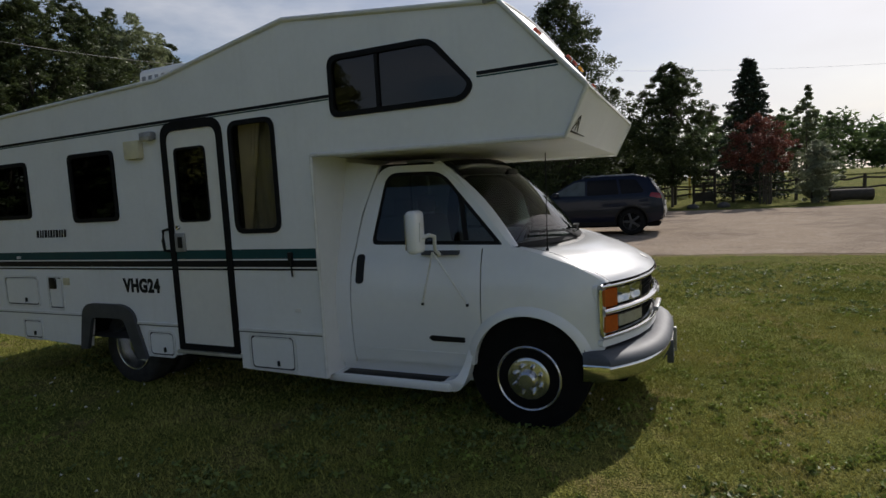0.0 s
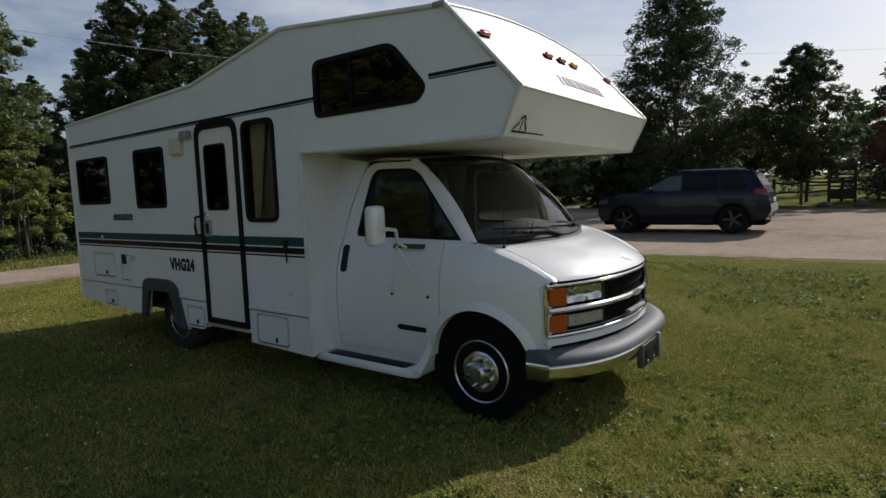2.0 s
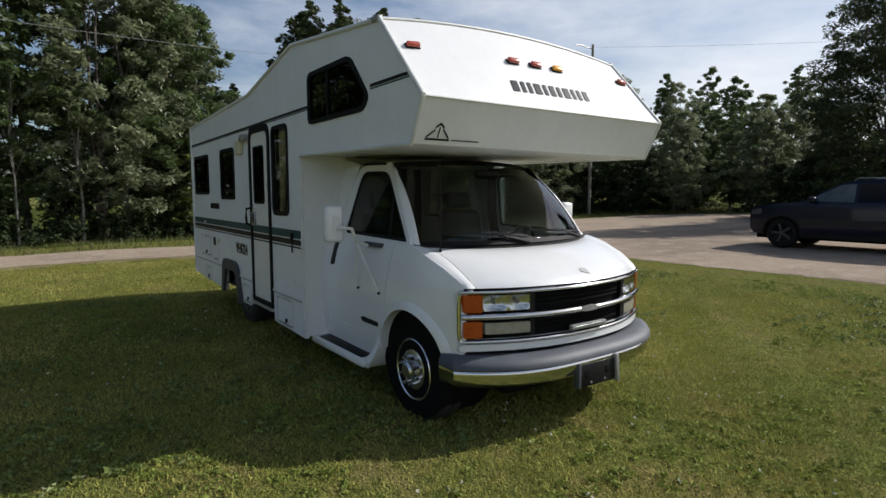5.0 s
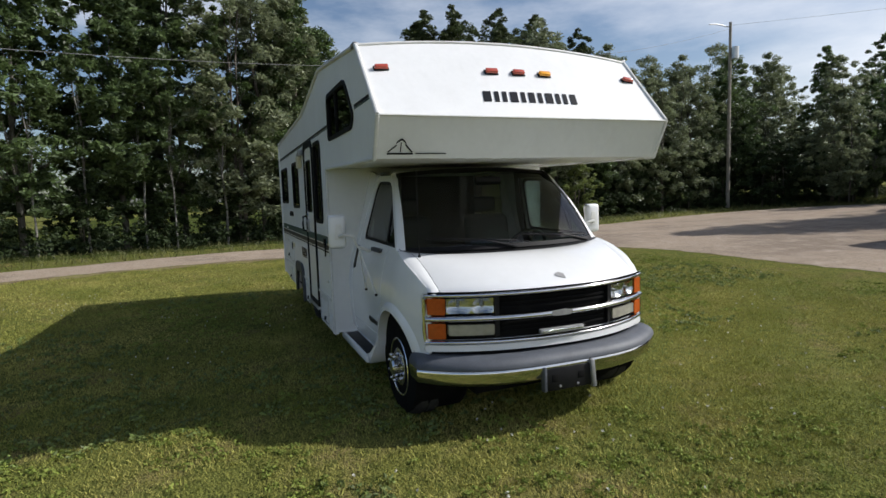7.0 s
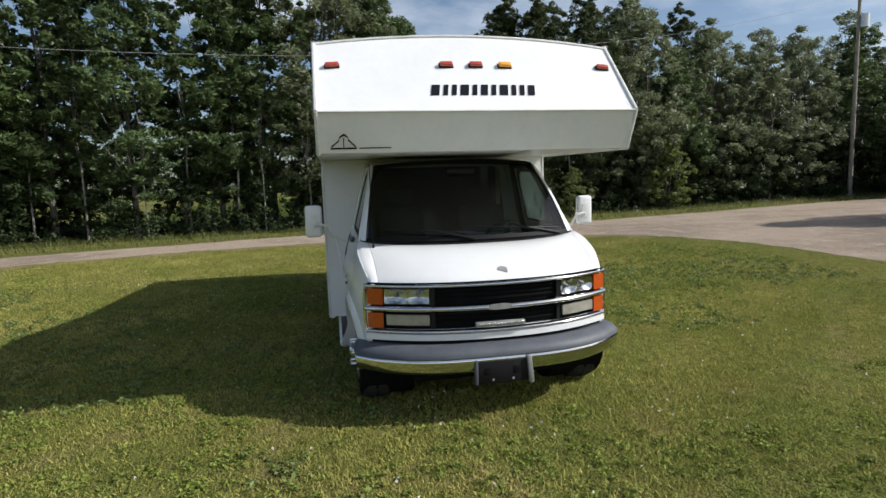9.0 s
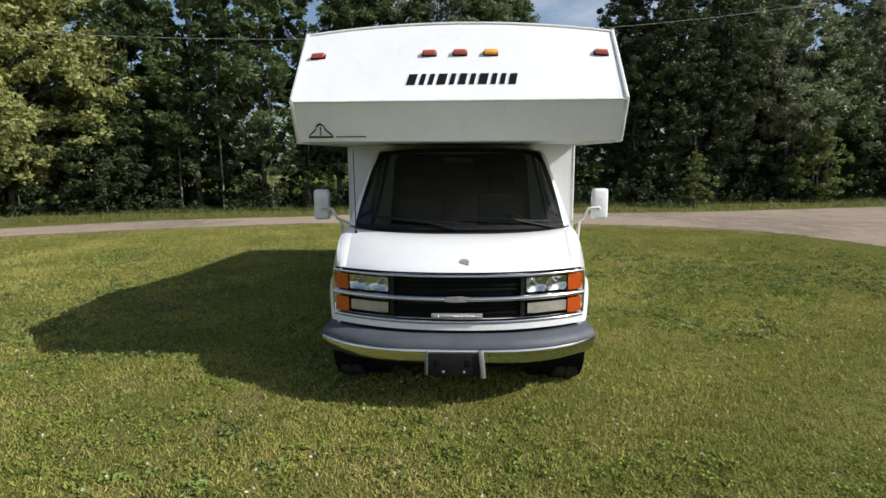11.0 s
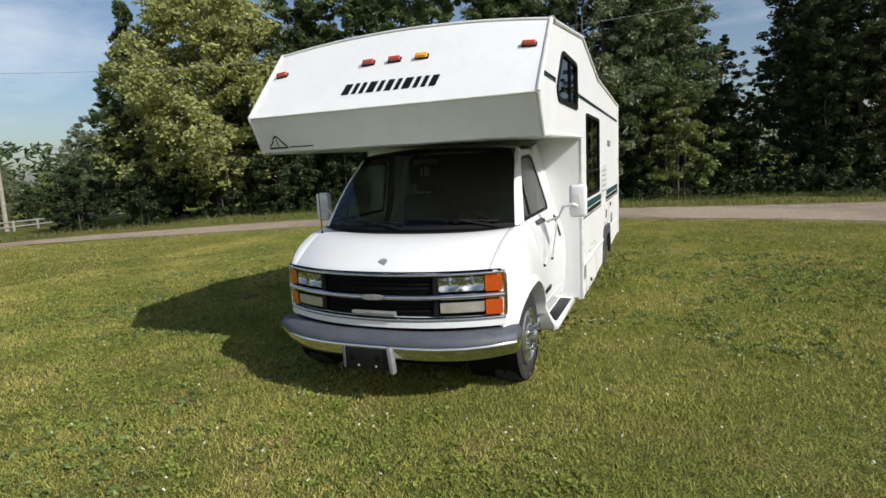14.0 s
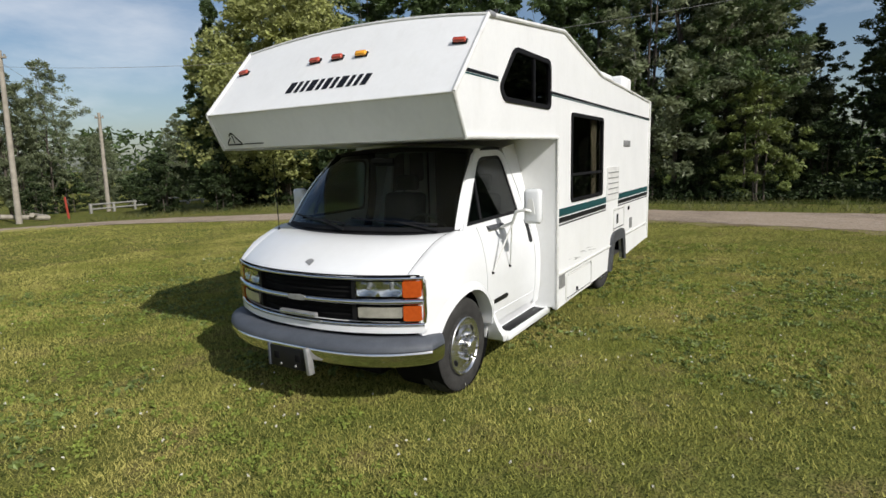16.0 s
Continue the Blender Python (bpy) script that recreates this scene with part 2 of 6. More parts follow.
def interp(x, pts):
    if x <= pts[0][0]:
        return pts[0][1]
    for (a, p), (b, q) in zip(pts, pts[1:]):
        if x <= b:
            return p + (q - p) * (x - a) / (b - a)
    return pts[-1][1]


def grid_surface(bm, f, nu, nv):
    vs = [[bm.verts.new(f(i / nu, j / nv)) for j in range(nv + 1)] for i in range(nu + 1)]
    for i in range(nu):
        for j in range(nv):
            bm.faces.new((vs[i][j], vs[i + 1][j], vs[i + 1][j + 1], vs[i][j + 1]))
    return bm

# ---------- ground ----------
def gz(x, y):
    """The height of the land: level round the motorhome, rising gently past the lot, falling away beyond the bend."""
    if y > 8:
        k = min(max((x + 24) / 20, 0.0), 1.0)
        return lerp(0.0135 * max(min(y, 400) - 15, 0), 0.022 * (min(y, 40) - 8) + 0.0135 * (min(max(y, 40), 400) - 40), k * k * (3 - 2 * k))
    if y < -15:
        return -0.04 * min(-15 - y, 40)
    return 0.0


def mix_ground(name, rows, rough, bump, bscale, bdist=0.02):
    """Several noises, from metres to grains, each mixing in its own colour: (scale, low, high, colour)."""
    m = bpy.data.materials.new(name)
    m.use_nodes = True
    n, l = m.node_tree.nodes, m.node_tree.links
    b = n["Principled BSDF"]
    b.inputs["Roughness"].default_value = rough
    b.inputs["Specular IOR Level"].default_value = 0.02
    co = n.new("ShaderNodeTexCoord")
    last = None
    for i, (sc, lo, hi, col) in enumerate(rows):
        if last is None:
            rgb = n.new("ShaderNodeRGB")
            rgb.outputs[0].default_value = (*col, 1)
            last = rgb.outputs[0]
            continue
        t = n.new("ShaderNodeTexNoise")
        t.inputs["Scale"].default_value, t.inputs["Detail"].default_value, t.inputs["Roughness"].default_value = sc, 5, 0.6
        r = n.new("ShaderNodeMapRange")
        r.inputs["From Min"].default_value, r.inputs["From Max"].default_value = lo, hi
        mx = n.new("ShaderNodeMixRGB")
        mx.inputs[2].default_value = (*col, 1)
        l.new(co.outputs["Object"], t.inputs["Vector"])
        l.new(t.outputs["Fac"], r.inputs["Value"])
        l.new(r.outputs[0], mx.inputs[0])
        l.new(last, mx.inputs[1])
        last = mx.outputs[0]
    l.new(last, b.inputs["Base Color"])
    bt, bn = n.new("ShaderNodeTexNoise"), n.new("ShaderNodeBump")
    bt.inputs["Scale"].default_value, bt.inputs["Detail"].default_value = bscale, 5
    bn.inputs["Strength"].default_value, bn.inputs["Distance"].default_value = bump, bdist
    l.new(co.outputs["Object"], bt.inputs["Vector"])
    l.new(bt.outputs["Fac"], bn.inputs["Height"])
    l.new(bn.outputs[0], b.inputs["Normal"])
    return m


M_GRASS = mix_ground("mown_grass", [
    (0, 0, 0, (0.165, 0.184, 0.046)), (0.35, 0.42, 0.62, (0.205, 0.204, 0.054)), (1.7, 0.50, 0.68, (0.255, 0.205, 0.086)),
    (9.0, 0.48, 0.68, (0.080, 0.096, 0.024)), (60.0, 0.46, 0.68, (0.030, 0.038, 0.012))], 0.95, 1.0, 55.0, 0.035)
M_GRAVEL = mix_ground("gravel", [
    (0, 0, 0, (0.335, 0.265, 0.195)), (0.22, 0.46, 0.58, (0.215, 0.168, 0.125)), (2.0, 0.50, 0.72, (0.40, 0.33, 0.26)),
    (14.0, 0.48, 0.72, (0.17, 0.13, 0.095)), (90.0, 0.48, 0.72, (0.47, 0.41, 0.35))], 0.95, 0.7, 70.0)
M_VERGE = mix_ground("rough_verge", [
    (0, 0, 0, (0.05, 0.07, 0.014)), (1.2, 0.45, 0.65, (0.10, 0.11, 0.03)), (8.0, 0.48, 0.7, (0.025, 0.035, 0.010))], 0.95, 1.0, 30.0, 0.05)
bm = bmesh.new()
lines = [-1500, -900, -500, -300, -200, -140, -100, -80, -65] + [-60 + 3 * i for i in range(41)] + [66, 80, 100, 140, 200, 300, 400, 600, 900, 1500]
gv = [[bm.verts.new((x, y, gz(x, y))) for y in lines] for x in lines]
for i in range(len(lines) - 1):
    for j in range(len(lines) - 1):
        bm.faces.new((gv[i][j], gv[i + 1][j], gv[i + 1][j + 1], gv[i][j + 1]))
ground = part("ground", bm, M_GRASS)
tagged(ground, "mown green lawn with worn yellowish patches", "lawn", kind="structure")


def smooth_line(pts, n=8):
    """A Catmull-Rom curve through the points."""
    P = [Vector((*p, 0)) for p in pts]
    P = [P[0] * 2 - P[1]] + P + [P[-1] * 2 - P[-2]]
    out = []
    for i in range(1, len(P) - 2):
        for j in range(n):
            t = j / n
            a, b, c, d = P[i - 1], P[i], P[i + 1], P[i + 2]
            out.append(0.5 * ((2 * b) + (c - a) * t + (2 * a - 5 * b + 4 * c - d) * t * t + (3 * b - a - 3 * c + d) * t ** 3))
    out.append(P[-2])
    return out


rnd = random.Random(3)
near_edge = smooth_line([(60, 11.5), (25, 9.6), (12, 8.8), (4.8, 8.8), (1, 8.7), (-3, 8.4), (-7, 8.4), (-9.6, 7.2), (-10.9, 4.8), (-11.5, 1.5), (-11.9, -1.8), (-11.2, -5.6), (-9.9, -8.8), (-7.9, -12.2), (-4.9, -16.8), (0, -21), (10, -27), (40, -42)], 14)
far_edge = smooth_line([(60, 25.5), (25, 24.2), (12, 23.4), (7.5, 23.0), (2.7, 22.8), (-2, 24.0), (-7, 27.5), (-12, 30.5), (-15.5, 30), (-17.6, 27), (-18, 22), (-17.2, 17), (-16, 12), (-14.9, 6), (-14.6, 1), (-14.8, -2), (-13.4, -6.2), (-12.0, -10), (-8.9, -14.2), (-6, -19.2), (0, -25), (10, -31), (40, -46)], 14)
ring = [(p.x + rnd.uniform(-0.09, 0.09), p.y + rnd.uniform(-0.09, 0.09)) for p in near_edge] + [(p.x + rnd.uniform(-0.07, 0.07), p.y + rnd.uniform(-0.07, 0.07)) for p in reversed(far_edge)]
road = part("road", plate(ring, [], lambda u, v, w: Vector((u, v, gz(u, v) + 0.014 + w)), 0.003, 3.0), M_GRAVEL)
tagged(road, "pinkish-grey gravel drive and parking area", "road", kind="structure")

# ---------- motorhome: coach ----------
rv = thing("motorhome", "white class C motorhome with teal and black stripes", "motorhome")
HW = 1.16
R, L = -1, 1


def on_wall(s, base=0.0):
    return lambda u, v, w: Vector((u, s * (HW + base + w), v))


SIDE = [(-5.52, 0.42), (-3.94, 0.36), (-3.87, 0.66), (-3.80, 0.69), (-3.42, 0.69), (-3.35, 0.66), (-3.19, 0.32), (-2.76, 0.36), (-2.76, 0.40), (-2.11, 0.40), (-2.11, 0.30), (-1.31, 0.28),
        (-1.31, 1.89), (0.47, 1.86), (0.60, 2.13), (0.10, 2.68), (-1.47, 2.84), (-2.76, 2.595), (-5.52, 2.505)]
SIDE_L = [p for p in SIDE if p not in ((-2.76, 0.36), (-2.76, 0.40), (-2.11, 0.40), (-2.11, 0.30))]
OVER = rounded([(-1.12, 2.125), (-0.14, 2.125), (-0.06, 2.22), (-0.34, 2.54), (-1.12, 2.54)], [0.07, 0.09, 0.07, 0.08, 0.08])
OVER_IN = rounded([(-1.085, 2.16), (-0.16, 2.16), (-0.10, 2.225), (-0.36, 2.505), (-1.085, 2.505)], [0.05, 0.07, 0.05, 0.06, 0.06])
WIN = {R: [(-2.055, -1.615, 1.355, 2.20, 0.09), (-3.955, -3.35, 1.495, 2.10, 0.06), (-5.36, -4.56, 1.555, 2.085, 0.06)], L: [(-2.86, -1.70, 1.27, 2.14, 0.06)]}
DOORWAY = rounded([(-2.755, 0.42), (-2.125, 0.42), (-2.125, 2.25), (-2.755, 2.25)], [0.01, 0.01, 0.13, 0.13])

for s in (R, L):
    holes = [OVER] + [rect(*w) for w in WIN[s]]
    if s == R:
        holes.append(DOORWAY)
    part("side_wall", plate(SIDE if s == R else SIDE_L, holes, lambda u, v, w: Vector((u, s * (HW - 0.04 + w), v)), 0.04), M_COACH, rv)

# roof, nose, ends
ROOF = [(0.10, 2.68), (-1.47, 2.84), (-2.76, 2.595), (-5.52, 2.505)]


def crown(y, k=0.075):
    return k * (1 - (y / HW) ** 2)


def strip(pts, crowned, bm=None, n=12, half=HW - 0.004, lift=0.0):
    bm = bm or bmesh.new()
    rows = []
    for (x, z), c in zip(pts, crowned):
        rows.append([bm.verts.new((x, lerp(-half, half, j / n), z + c * (1 - (2 * j / n - 1) ** 2) + lift)) for j in range(n + 1)])
    for A, B in zip(rows, rows[1:]):
        for j in range(n):
            bm.faces.new((A[j], A[j + 1], B[j + 1], B[j]))
    return bm


part("roof", strip(ROOF, [0.075] * 4), M_COACH, rv)
part("nose_upper", strip([(0.598, 2.13), (0.35, 2.405), (0.10, 2.68)], [0.0, 0.0375, 0.075]), M_COACH, rv, "sloping white nose panel over the cab")
part("nose_lower", strip([(0.468, 1.862), (0.598, 2.128)], [0, 0]), M_COACH, rv)
part("nose_underside", strip([(-1.31, 1.892), (0.468, 1.862)], [0, 0]), M_COACH, rv)
part("rear_wall", strip([(-5.516, 0.42), (-5.516, 2.505)], [0, 0.075]), M_COACH, rv)
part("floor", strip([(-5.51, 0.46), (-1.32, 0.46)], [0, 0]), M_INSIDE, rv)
CABHOLE = rounded([(-0.80, 0.48), (0.80, 0.48), (0.68, 1.80), (-0.68, 1.80)], 0.1)
part("front_wall", plate(rect(-HW + 0.004, HW - 0.004, 0.30, 1.89), [CABHOLE], lambda u, v, w: Vector((-1.303 - w, u, v)), 0.03), M_COACH, rv)
# corner mouldings
for s in (R, L):
    y = s * (HW + 0.004)
    part("roof_rail", tube(bmesh.new(), [(p[0], y, p[1]) for p in [(0.60, 2.13)] + ROOF], 0.017), M_TRIM, rv, "white edge moulding")
    part("nose_moulding", tube(bmesh.new(), [(-1.31, y, 1.89), (0.47, y, 1.86), (0.60, y, 2.13)], 0.015), M_TRIM, rv)
    part("corner_moulding", tube(bmesh.new(), [(-1.31, y, 0.29), (-1.31, y, 1.89)], 0.014), M_TRIM, rv)
    part("rear_moulding", tube(bmesh.new(), [(-5.52, y, 0.42), (-5.52, y, 2.505)], 0.018), M_TRIM, rv)
    part("rail_end_cap", boxed(0.01, 0.105, y - 0.02, y + 0.02, 2.672, 2.706, 0.008), M_WORN, rv)
part("roof_edge_moulding", tube(bmesh.new(), [(0.10, lerp(-HW, HW, j / 16), 2.682 + crown(lerp(-HW, HW, j / 16))) for j in range(17)], 0.012), M_TRIM, rv)
part("nose_edge_moulding", tube(bmesh.new(), [(0.602, -HW, 2.13), (0.602, HW, 2.13)], 0.008), M_TRIM, rv)


def window(s, outline, inner, name="window", pane=G_TINT, slider=None):
    fr = part(name, plate(outline, [inner], on_wall(s, -0.02), 0.032), M_RUBBER, rv, "tinted window in a black rubber frame")
    part("pane", plate(inner, [], on_wall(s, -0.012), 0.006), pane, fr, "dark tinted glass")
    if slider:
        part("slider_bar", boxed(slider - 0.012, slider + 0.012, min(s * (HW - 0.01), s * (HW + 0.008)), max(s * (HW - 0.01), s * (HW + 0.008)), min(v for u, v in inner) + 0.005, max(v for u, v in inner) - 0.005), M_RUBBER, fr)
    return fr


for s in (R, L):
    window(s, OVER, OVER_IN, slider=-0.74)
    for (a, b, c, d, r) in WIN[s]:
        fr = window(s, rect(a, b, c, d, r), rect(a + 0.035, b - 0.035, c + 0.035, d - 0.035, r * 0.7), pane=G_LIGHT if a == -2.055 else G_MID if s == L else G_TINT)
        if s == L:
            part("slider_bar", boxed(a + 0.03, b - 0.03, HW - 0.012, HW + 0.008, 1.53, 1.555), M_RUBBER, fr)

# ---------- motorhome: cab ----------
FX, RX, WZ = 0.135, -3.60, 0.336


def side_y(x, z):
    y = interp(z, [(0.25, 0.955), (0.40, 0.975), (0.55, 0.995), (0.80, 1.0), (0.95, 0.985), (1.08, 0.955), (1.16, 0.925), (1.20, 0.905), (1.85, 0.735)])
    if x > 0.12:
        y -= 0.105 * ((x - 0.12) / 0.48) ** 2
    return y


def cab_side(s, base=0.0):
    return lambda u, v, w: Vector((u, s * (side_y(u, v) + base + w), v))


def hood_z(x):
    return interp(x, [(0.08, 1.195), (0.25, 1.15), (0.45, 1.075), (0.58, 1.0), (0.64, 0.945)])


def arc(cx, cz, r, a0, a1, n=14):
    return [(cx + r * math.cos(radians(lerp(a0, a1, i / n))), cz + r * math.sin(radians(lerp(a0, a1, i / n)))) for i in range(n + 1)]


ARCH = arc(FX + 0.01, 0.405, 0.372, 176, 6)
for s in (R, L):
    fender = [(-0.155, 0.36), (-0.26, 0.36)] + ARCH + [(0.555, 0.47), (0.62, 0.55), (0.63, 0.945), (0.58, 1.0), (0.45, 1.075), (0.25, 1.15), (0.08, 1.195), (-0.155, 1.195)]
    fender = [(-0.155, 0.64), (-0.232, 0.46)] + ARCH + fender[2 + len(ARCH):]
    part("fender", plate(fender, [], cab_side(s, -0.02), 0.02, 0.06), M_CAB, rv, "white front wing with a flared wheel arch")
    lip = bmesh.new()
    outer = arc(FX + 0.01, 0.405, 0.425, 178, 4, 24)
    inner = arc(FX + 0.01, 0.405, 0.362, 178, 4, 24)
    rows = []
    for (a, b), (c, d) in zip(outer, inner):
        m = ((a + c) / 2, (b + d) / 2)
        rows.append([lip.verts.new((a, s * (side_y(a, b) - 0.004), b)), lip.verts.new((m[0], s * (side_y(*m) + 0.022), m[1])), lip.verts.new((c, s * (side_y(c, d) + 0.026), d)), lip.verts.new((c, s * (side_y(c, d) - 0.09), d))])
    for A, B in zip(rows, rows[1:]):
        for j in range(3):
            lip.faces.new((A[j], A[j + 1], B[j + 1], B[j]))
    part("wheel_arch_lip", lip, M_CAB, rv, sharp=50)
    # door with its window
    dwin = rounded([(-1.03, 1.23), (-0.015, 1.215), (-0.49, 1.735), (-0.94, 1.75)], [0.05, 0.02, 0.10, 0.10])
    dwin_in = rounded([(-1.005, 1.255), (-0.075, 1.24), (-0.505, 1.71), (-0.925, 1.725)], [0.05, 0.02, 0.09, 0.09])
    door_out = rounded([(-1.17, 0.39), (-0.29, 0.39), (-0.24, 0.47), (-0.163, 0.645), (-0.163, 1.195), (0.045, 1.195), (-0.445, 1.785), (-1.00, 1.80), (-1.12, 1.45), (-1.17, 1.10)], [0.04, 0.03, 0.03, 0.03, 0.01, 0.01, 0.10, 0.12, 0.2, 0.2])
    door = part("cab_door", plate(door_out, [dwin], cab_side(s, -0.03), 0.03, 0.08), M_CAB, rv, "white cab door with a black-framed window")
    part("window_frame", plate(dwin, [dwin_in], cab_side(s, -0.022), 0.014, 0.1), M_RUBBER, door)
    part("pane", plate(dwin_in, [], cab_side(s, -0.016), 0.004, 0.15), G_SIDE, door, "clear side glass")
    part("quarter_post", plate([(-0.30, 1.25), (-0.265, 1.25), (-0.34, 1.62), (-0.375, 1.66)], [], cab_side(s, -0.018), 0.014), M_RUBBER, door)
    part("door_handle", plate(rect(-1.13, -1.065, 0.955, 1.165, 0.03), [], cab_side(s, -0.004), 0.012), M_BLACK, door, "black plastic pull handle")
    part("badge", plate(rounded([(-0.55, 0.585), (-0.52, 0.565), (-0.28, 0.565), (-0.28, 0.60), (-0.53, 0.605)], 0.008), [], cab_side(s, -0.002), 0.008, 0.05), M_BLACK, door, "dark plain badge strip")
    part("body_crease", plate([(-1.16, 0.478), (-0.21, 0.478), (-0.21, 0.486), (-1.16, 0.486)], [], cab_side(s, -0.001), 0.005, 0.1), M_CAB, door)
    # pillar and cab rear corner
    part("cab_rear_pillar", plate([(-1.315, 0.36), (-1.18, 0.36), (-1.18, 1.10), (-1.13, 1.45), (-1.005, 1.81), (-1.315, 1.86)], [], cab_side(s, -0.03), 0.03, 0.1), M_CAB, rv)
    part("door_gap", plate(rounded([(-1.19, 0.37), (-0.28, 0.37), (-0.15, 0.63), (-0.15, 1.205), (0.055, 1.205), (-0.44, 1.80), (-1.01, 1.815), (-1.14, 1.45), (-1.19, 1.10)], 0.03), [rounded([(-1.10, 0.46), (-0.30, 0.46), (-0.23, 0.60), (-0.23, 1.19), (-0.04, 1.205), (-0.50, 1.74), (-0.95, 1.755), (-1.06, 1.25)], 0.04)], cab_side(s, -0.055), 0.02, 0.12), M_BLACK, rv, "black door seal")
    part("rocker_panel", plate(rect(-1.31, -0.24, 0.285, 0.392, 0.01), [], cab_side(s, -0.045), 0.02, 0.15), M_CAB, rv)
    # running board
    bd = bmesh.new()
    box(bd, -1.36, -0.37, min(s * 0.88, s * 1.085), max(s * 0.88, s * 1.085), 0.235, 0.30, 0.02)
    board = part("running_board", bd, M_CAB, rv, "white moulded running board")
    rise = rounded([(-0.46, 0.236), (-0.315, 0.24), (-0.262, 0.32), (-0.232, 0.44), (-0.222, 0.52), (-0.258, 0.52), (-0.285, 0.42), (-0.335, 0.325), (-0.46, 0.299)], [0, 0.05, 0.06, 0.05, 0.005, 0.005, 0.06, 0.06, 0], 4)
    part("board_sweep", plate(rise, [], lambda u, v, w: Vector((u, s * lerp(0.90, interp(v, [(0.236, 1.055), (0.30, 1.07), (0.40, 1.03), (0.52, 1.0)]), w), v)), 1.0, 0.03), M_CAB, board)
    part("tread", boxed(-1.24, -0.40, min(s * 0.95, s * 1.06), max(s * 0.95, s * 1.06), 0.298, 0.306, 0.003), M_BLACK, board, "black ribbed step pad")

# windscreen and its pillars
def ws_pt(u, v, lift=0.0):
    """u across from -1 to 1, v from the cowl to the roof."""
    base = Vector((0.30 - 0.245 * abs(u) ** 2.2, 0.885 * u, 1.185))
    topp = Vector((-0.36 - 0.165 * abs(u) ** 2.2, 0.742 * u, 1.83 - 0.03 * u * u))
    p = base.lerp(topp, v)
    p.z += 0.035 * math.sin(math.pi * v) + lift
    p.x += 0.035 * math.sin(math.pi * v) + lift
    return p


ws = part("windscreen", grid_surface(bmesh.new(), lambda a, b: ws_pt((a * 2 - 1) * 0.985, lerp(0.02, 0.97, b)), 20, 10), G_WS, rv, "clear windscreen with a dark interior behind")
band = bmesh.new()
for f0 in (lambda a, b: ws_pt((a * 2 - 1) * 0.95, lerp(0.0, 0.04, b), 0.006), lambda a, b: ws_pt((a * 2 - 1) * 0.95, lerp(0.93, 1.0, b), 0.004)):
    grid_surface(band, f0, 20, 2)
part("windscreen_seal", band, M_RUBBER, ws)
for s in (R, L):
    p = bmesh.new()
    rows = []
    for i in range(11):
        v = i / 10
        a = ws_pt(s * lerp(0.958, 0.972, v), v, 0.004)
        b = ws_pt(s * 0.99, v, 0.008)
        c = ws_pt(s * 1.0, v)
        c.x -= 0.035
        c.y = s * (side_y(-0.4, max(1.2, c.z)) + 0.002)
        rows.append([p.verts.new(q) for q in (a, b, c)])
    for A, B in zip(rows, rows[1:]):
        for j in range(2):
            p.faces.new((A[j], A[j + 1], B[j + 1], B[j]))
    part("windscreen_pillar", p, M_CAB, rv, sharp=60)
part("cab_roof", grid_surface(bmesh.new(), lambda a, b: Vector((lerp(ws_pt(a * 2 - 1, 1).x, -1.31, b), (a * 2 - 1) * lerp(0.735, 0.77, b), 1.83 - 0.03 * (a * 2 - 1) ** 2 + 0.03 * math.sin(math.pi * min(1, b * 1.5)))), 16, 6), M_CAB, rv)


# hood
def front_x(y):
    return 0.865 - 0.255 * (abs(y) / 0.905) ** 2.3


def hood_pt(u, v):
    y0, y1 = 0.895 * u, 0.86 * u
    cow = Vector((0.33 - 0.25 * abs(u) ** 2.2, y0, 1.165 + 0.03 * abs(u) ** 4))
    fr = Vector((front_x(y1) + 0.0, y1, 0.975 - 0.03 * abs(u) ** 3))
    p = cow.lerp(fr, v)
    p.z = lerp(cow.z, fr.z, v ** 1.5) + 0.018 * math.sin(math.pi * min(1, v * 1.02)) * (1 - abs(u) ** 6)
    if v > 0.93:
        p.z -= 0.02 * ((v - 0.93) / 0.07) ** 2
    return p


part("hood", grid_surface(bmesh.new(), lambda a, b: hood_pt((a * 2 - 1) * 0.93, b), 32, 20), M_CAB, rv, "white hood with a scuffed front edge")
for s in (R, L):
    cheek = bmesh.new()
    rows = []
    for i in range(15):
        v = i / 14
        a = hood_pt(s * 0.932, v)
        a.z -= 0.0015
        x = lerp(0.08, 0.63, v)
        z = hood_z(x)
        c = Vector((x, s * side_y(x, z), z - 0.004))
        m = (a + c) / 2 + Vector((0.004, s * 0.012, 0.012))
        rows.append([cheek.verts.new(q) for q in (a, m, c)])
    for A, B in zip(rows, rows[1:]):
        for j in range(2):
            cheek.faces.new((A[j], A[j + 1], B[j + 1], B[j]))
    part("hood_shoulder", cheek, M_CAB, rv, sharp=60)
part("cowl", grid_surface(bmesh.new(), lambda a, b: Vector((0.33 - 0.25 * abs(a * 2 - 1) ** 2.2 - 0.055 * (b - 0.1), 0.885 * (a * 2 - 1), 1.163 + 0.026 * abs(a * 2 - 1) ** 4 + 0.025 * b)), 20, 3), M_BLACK, rv, "black air intake below the windscreen")
part("hood_mark", plate(rounded([(0.015, 0), (0.05, -0.012), (0.055, 0.022), (0.02, 0.035), (-0.01, 0.028), (-0.018, 0.01)], 0.008), [], lambda u, v, w: hood_pt((0.03 + u) / 0.87, 0.885 - v * 2.6) + Vector((0.001, 0, 0.0015 + w)), 0.003, 0.01), M_WORN, rv, "grey scar where an emblem was")


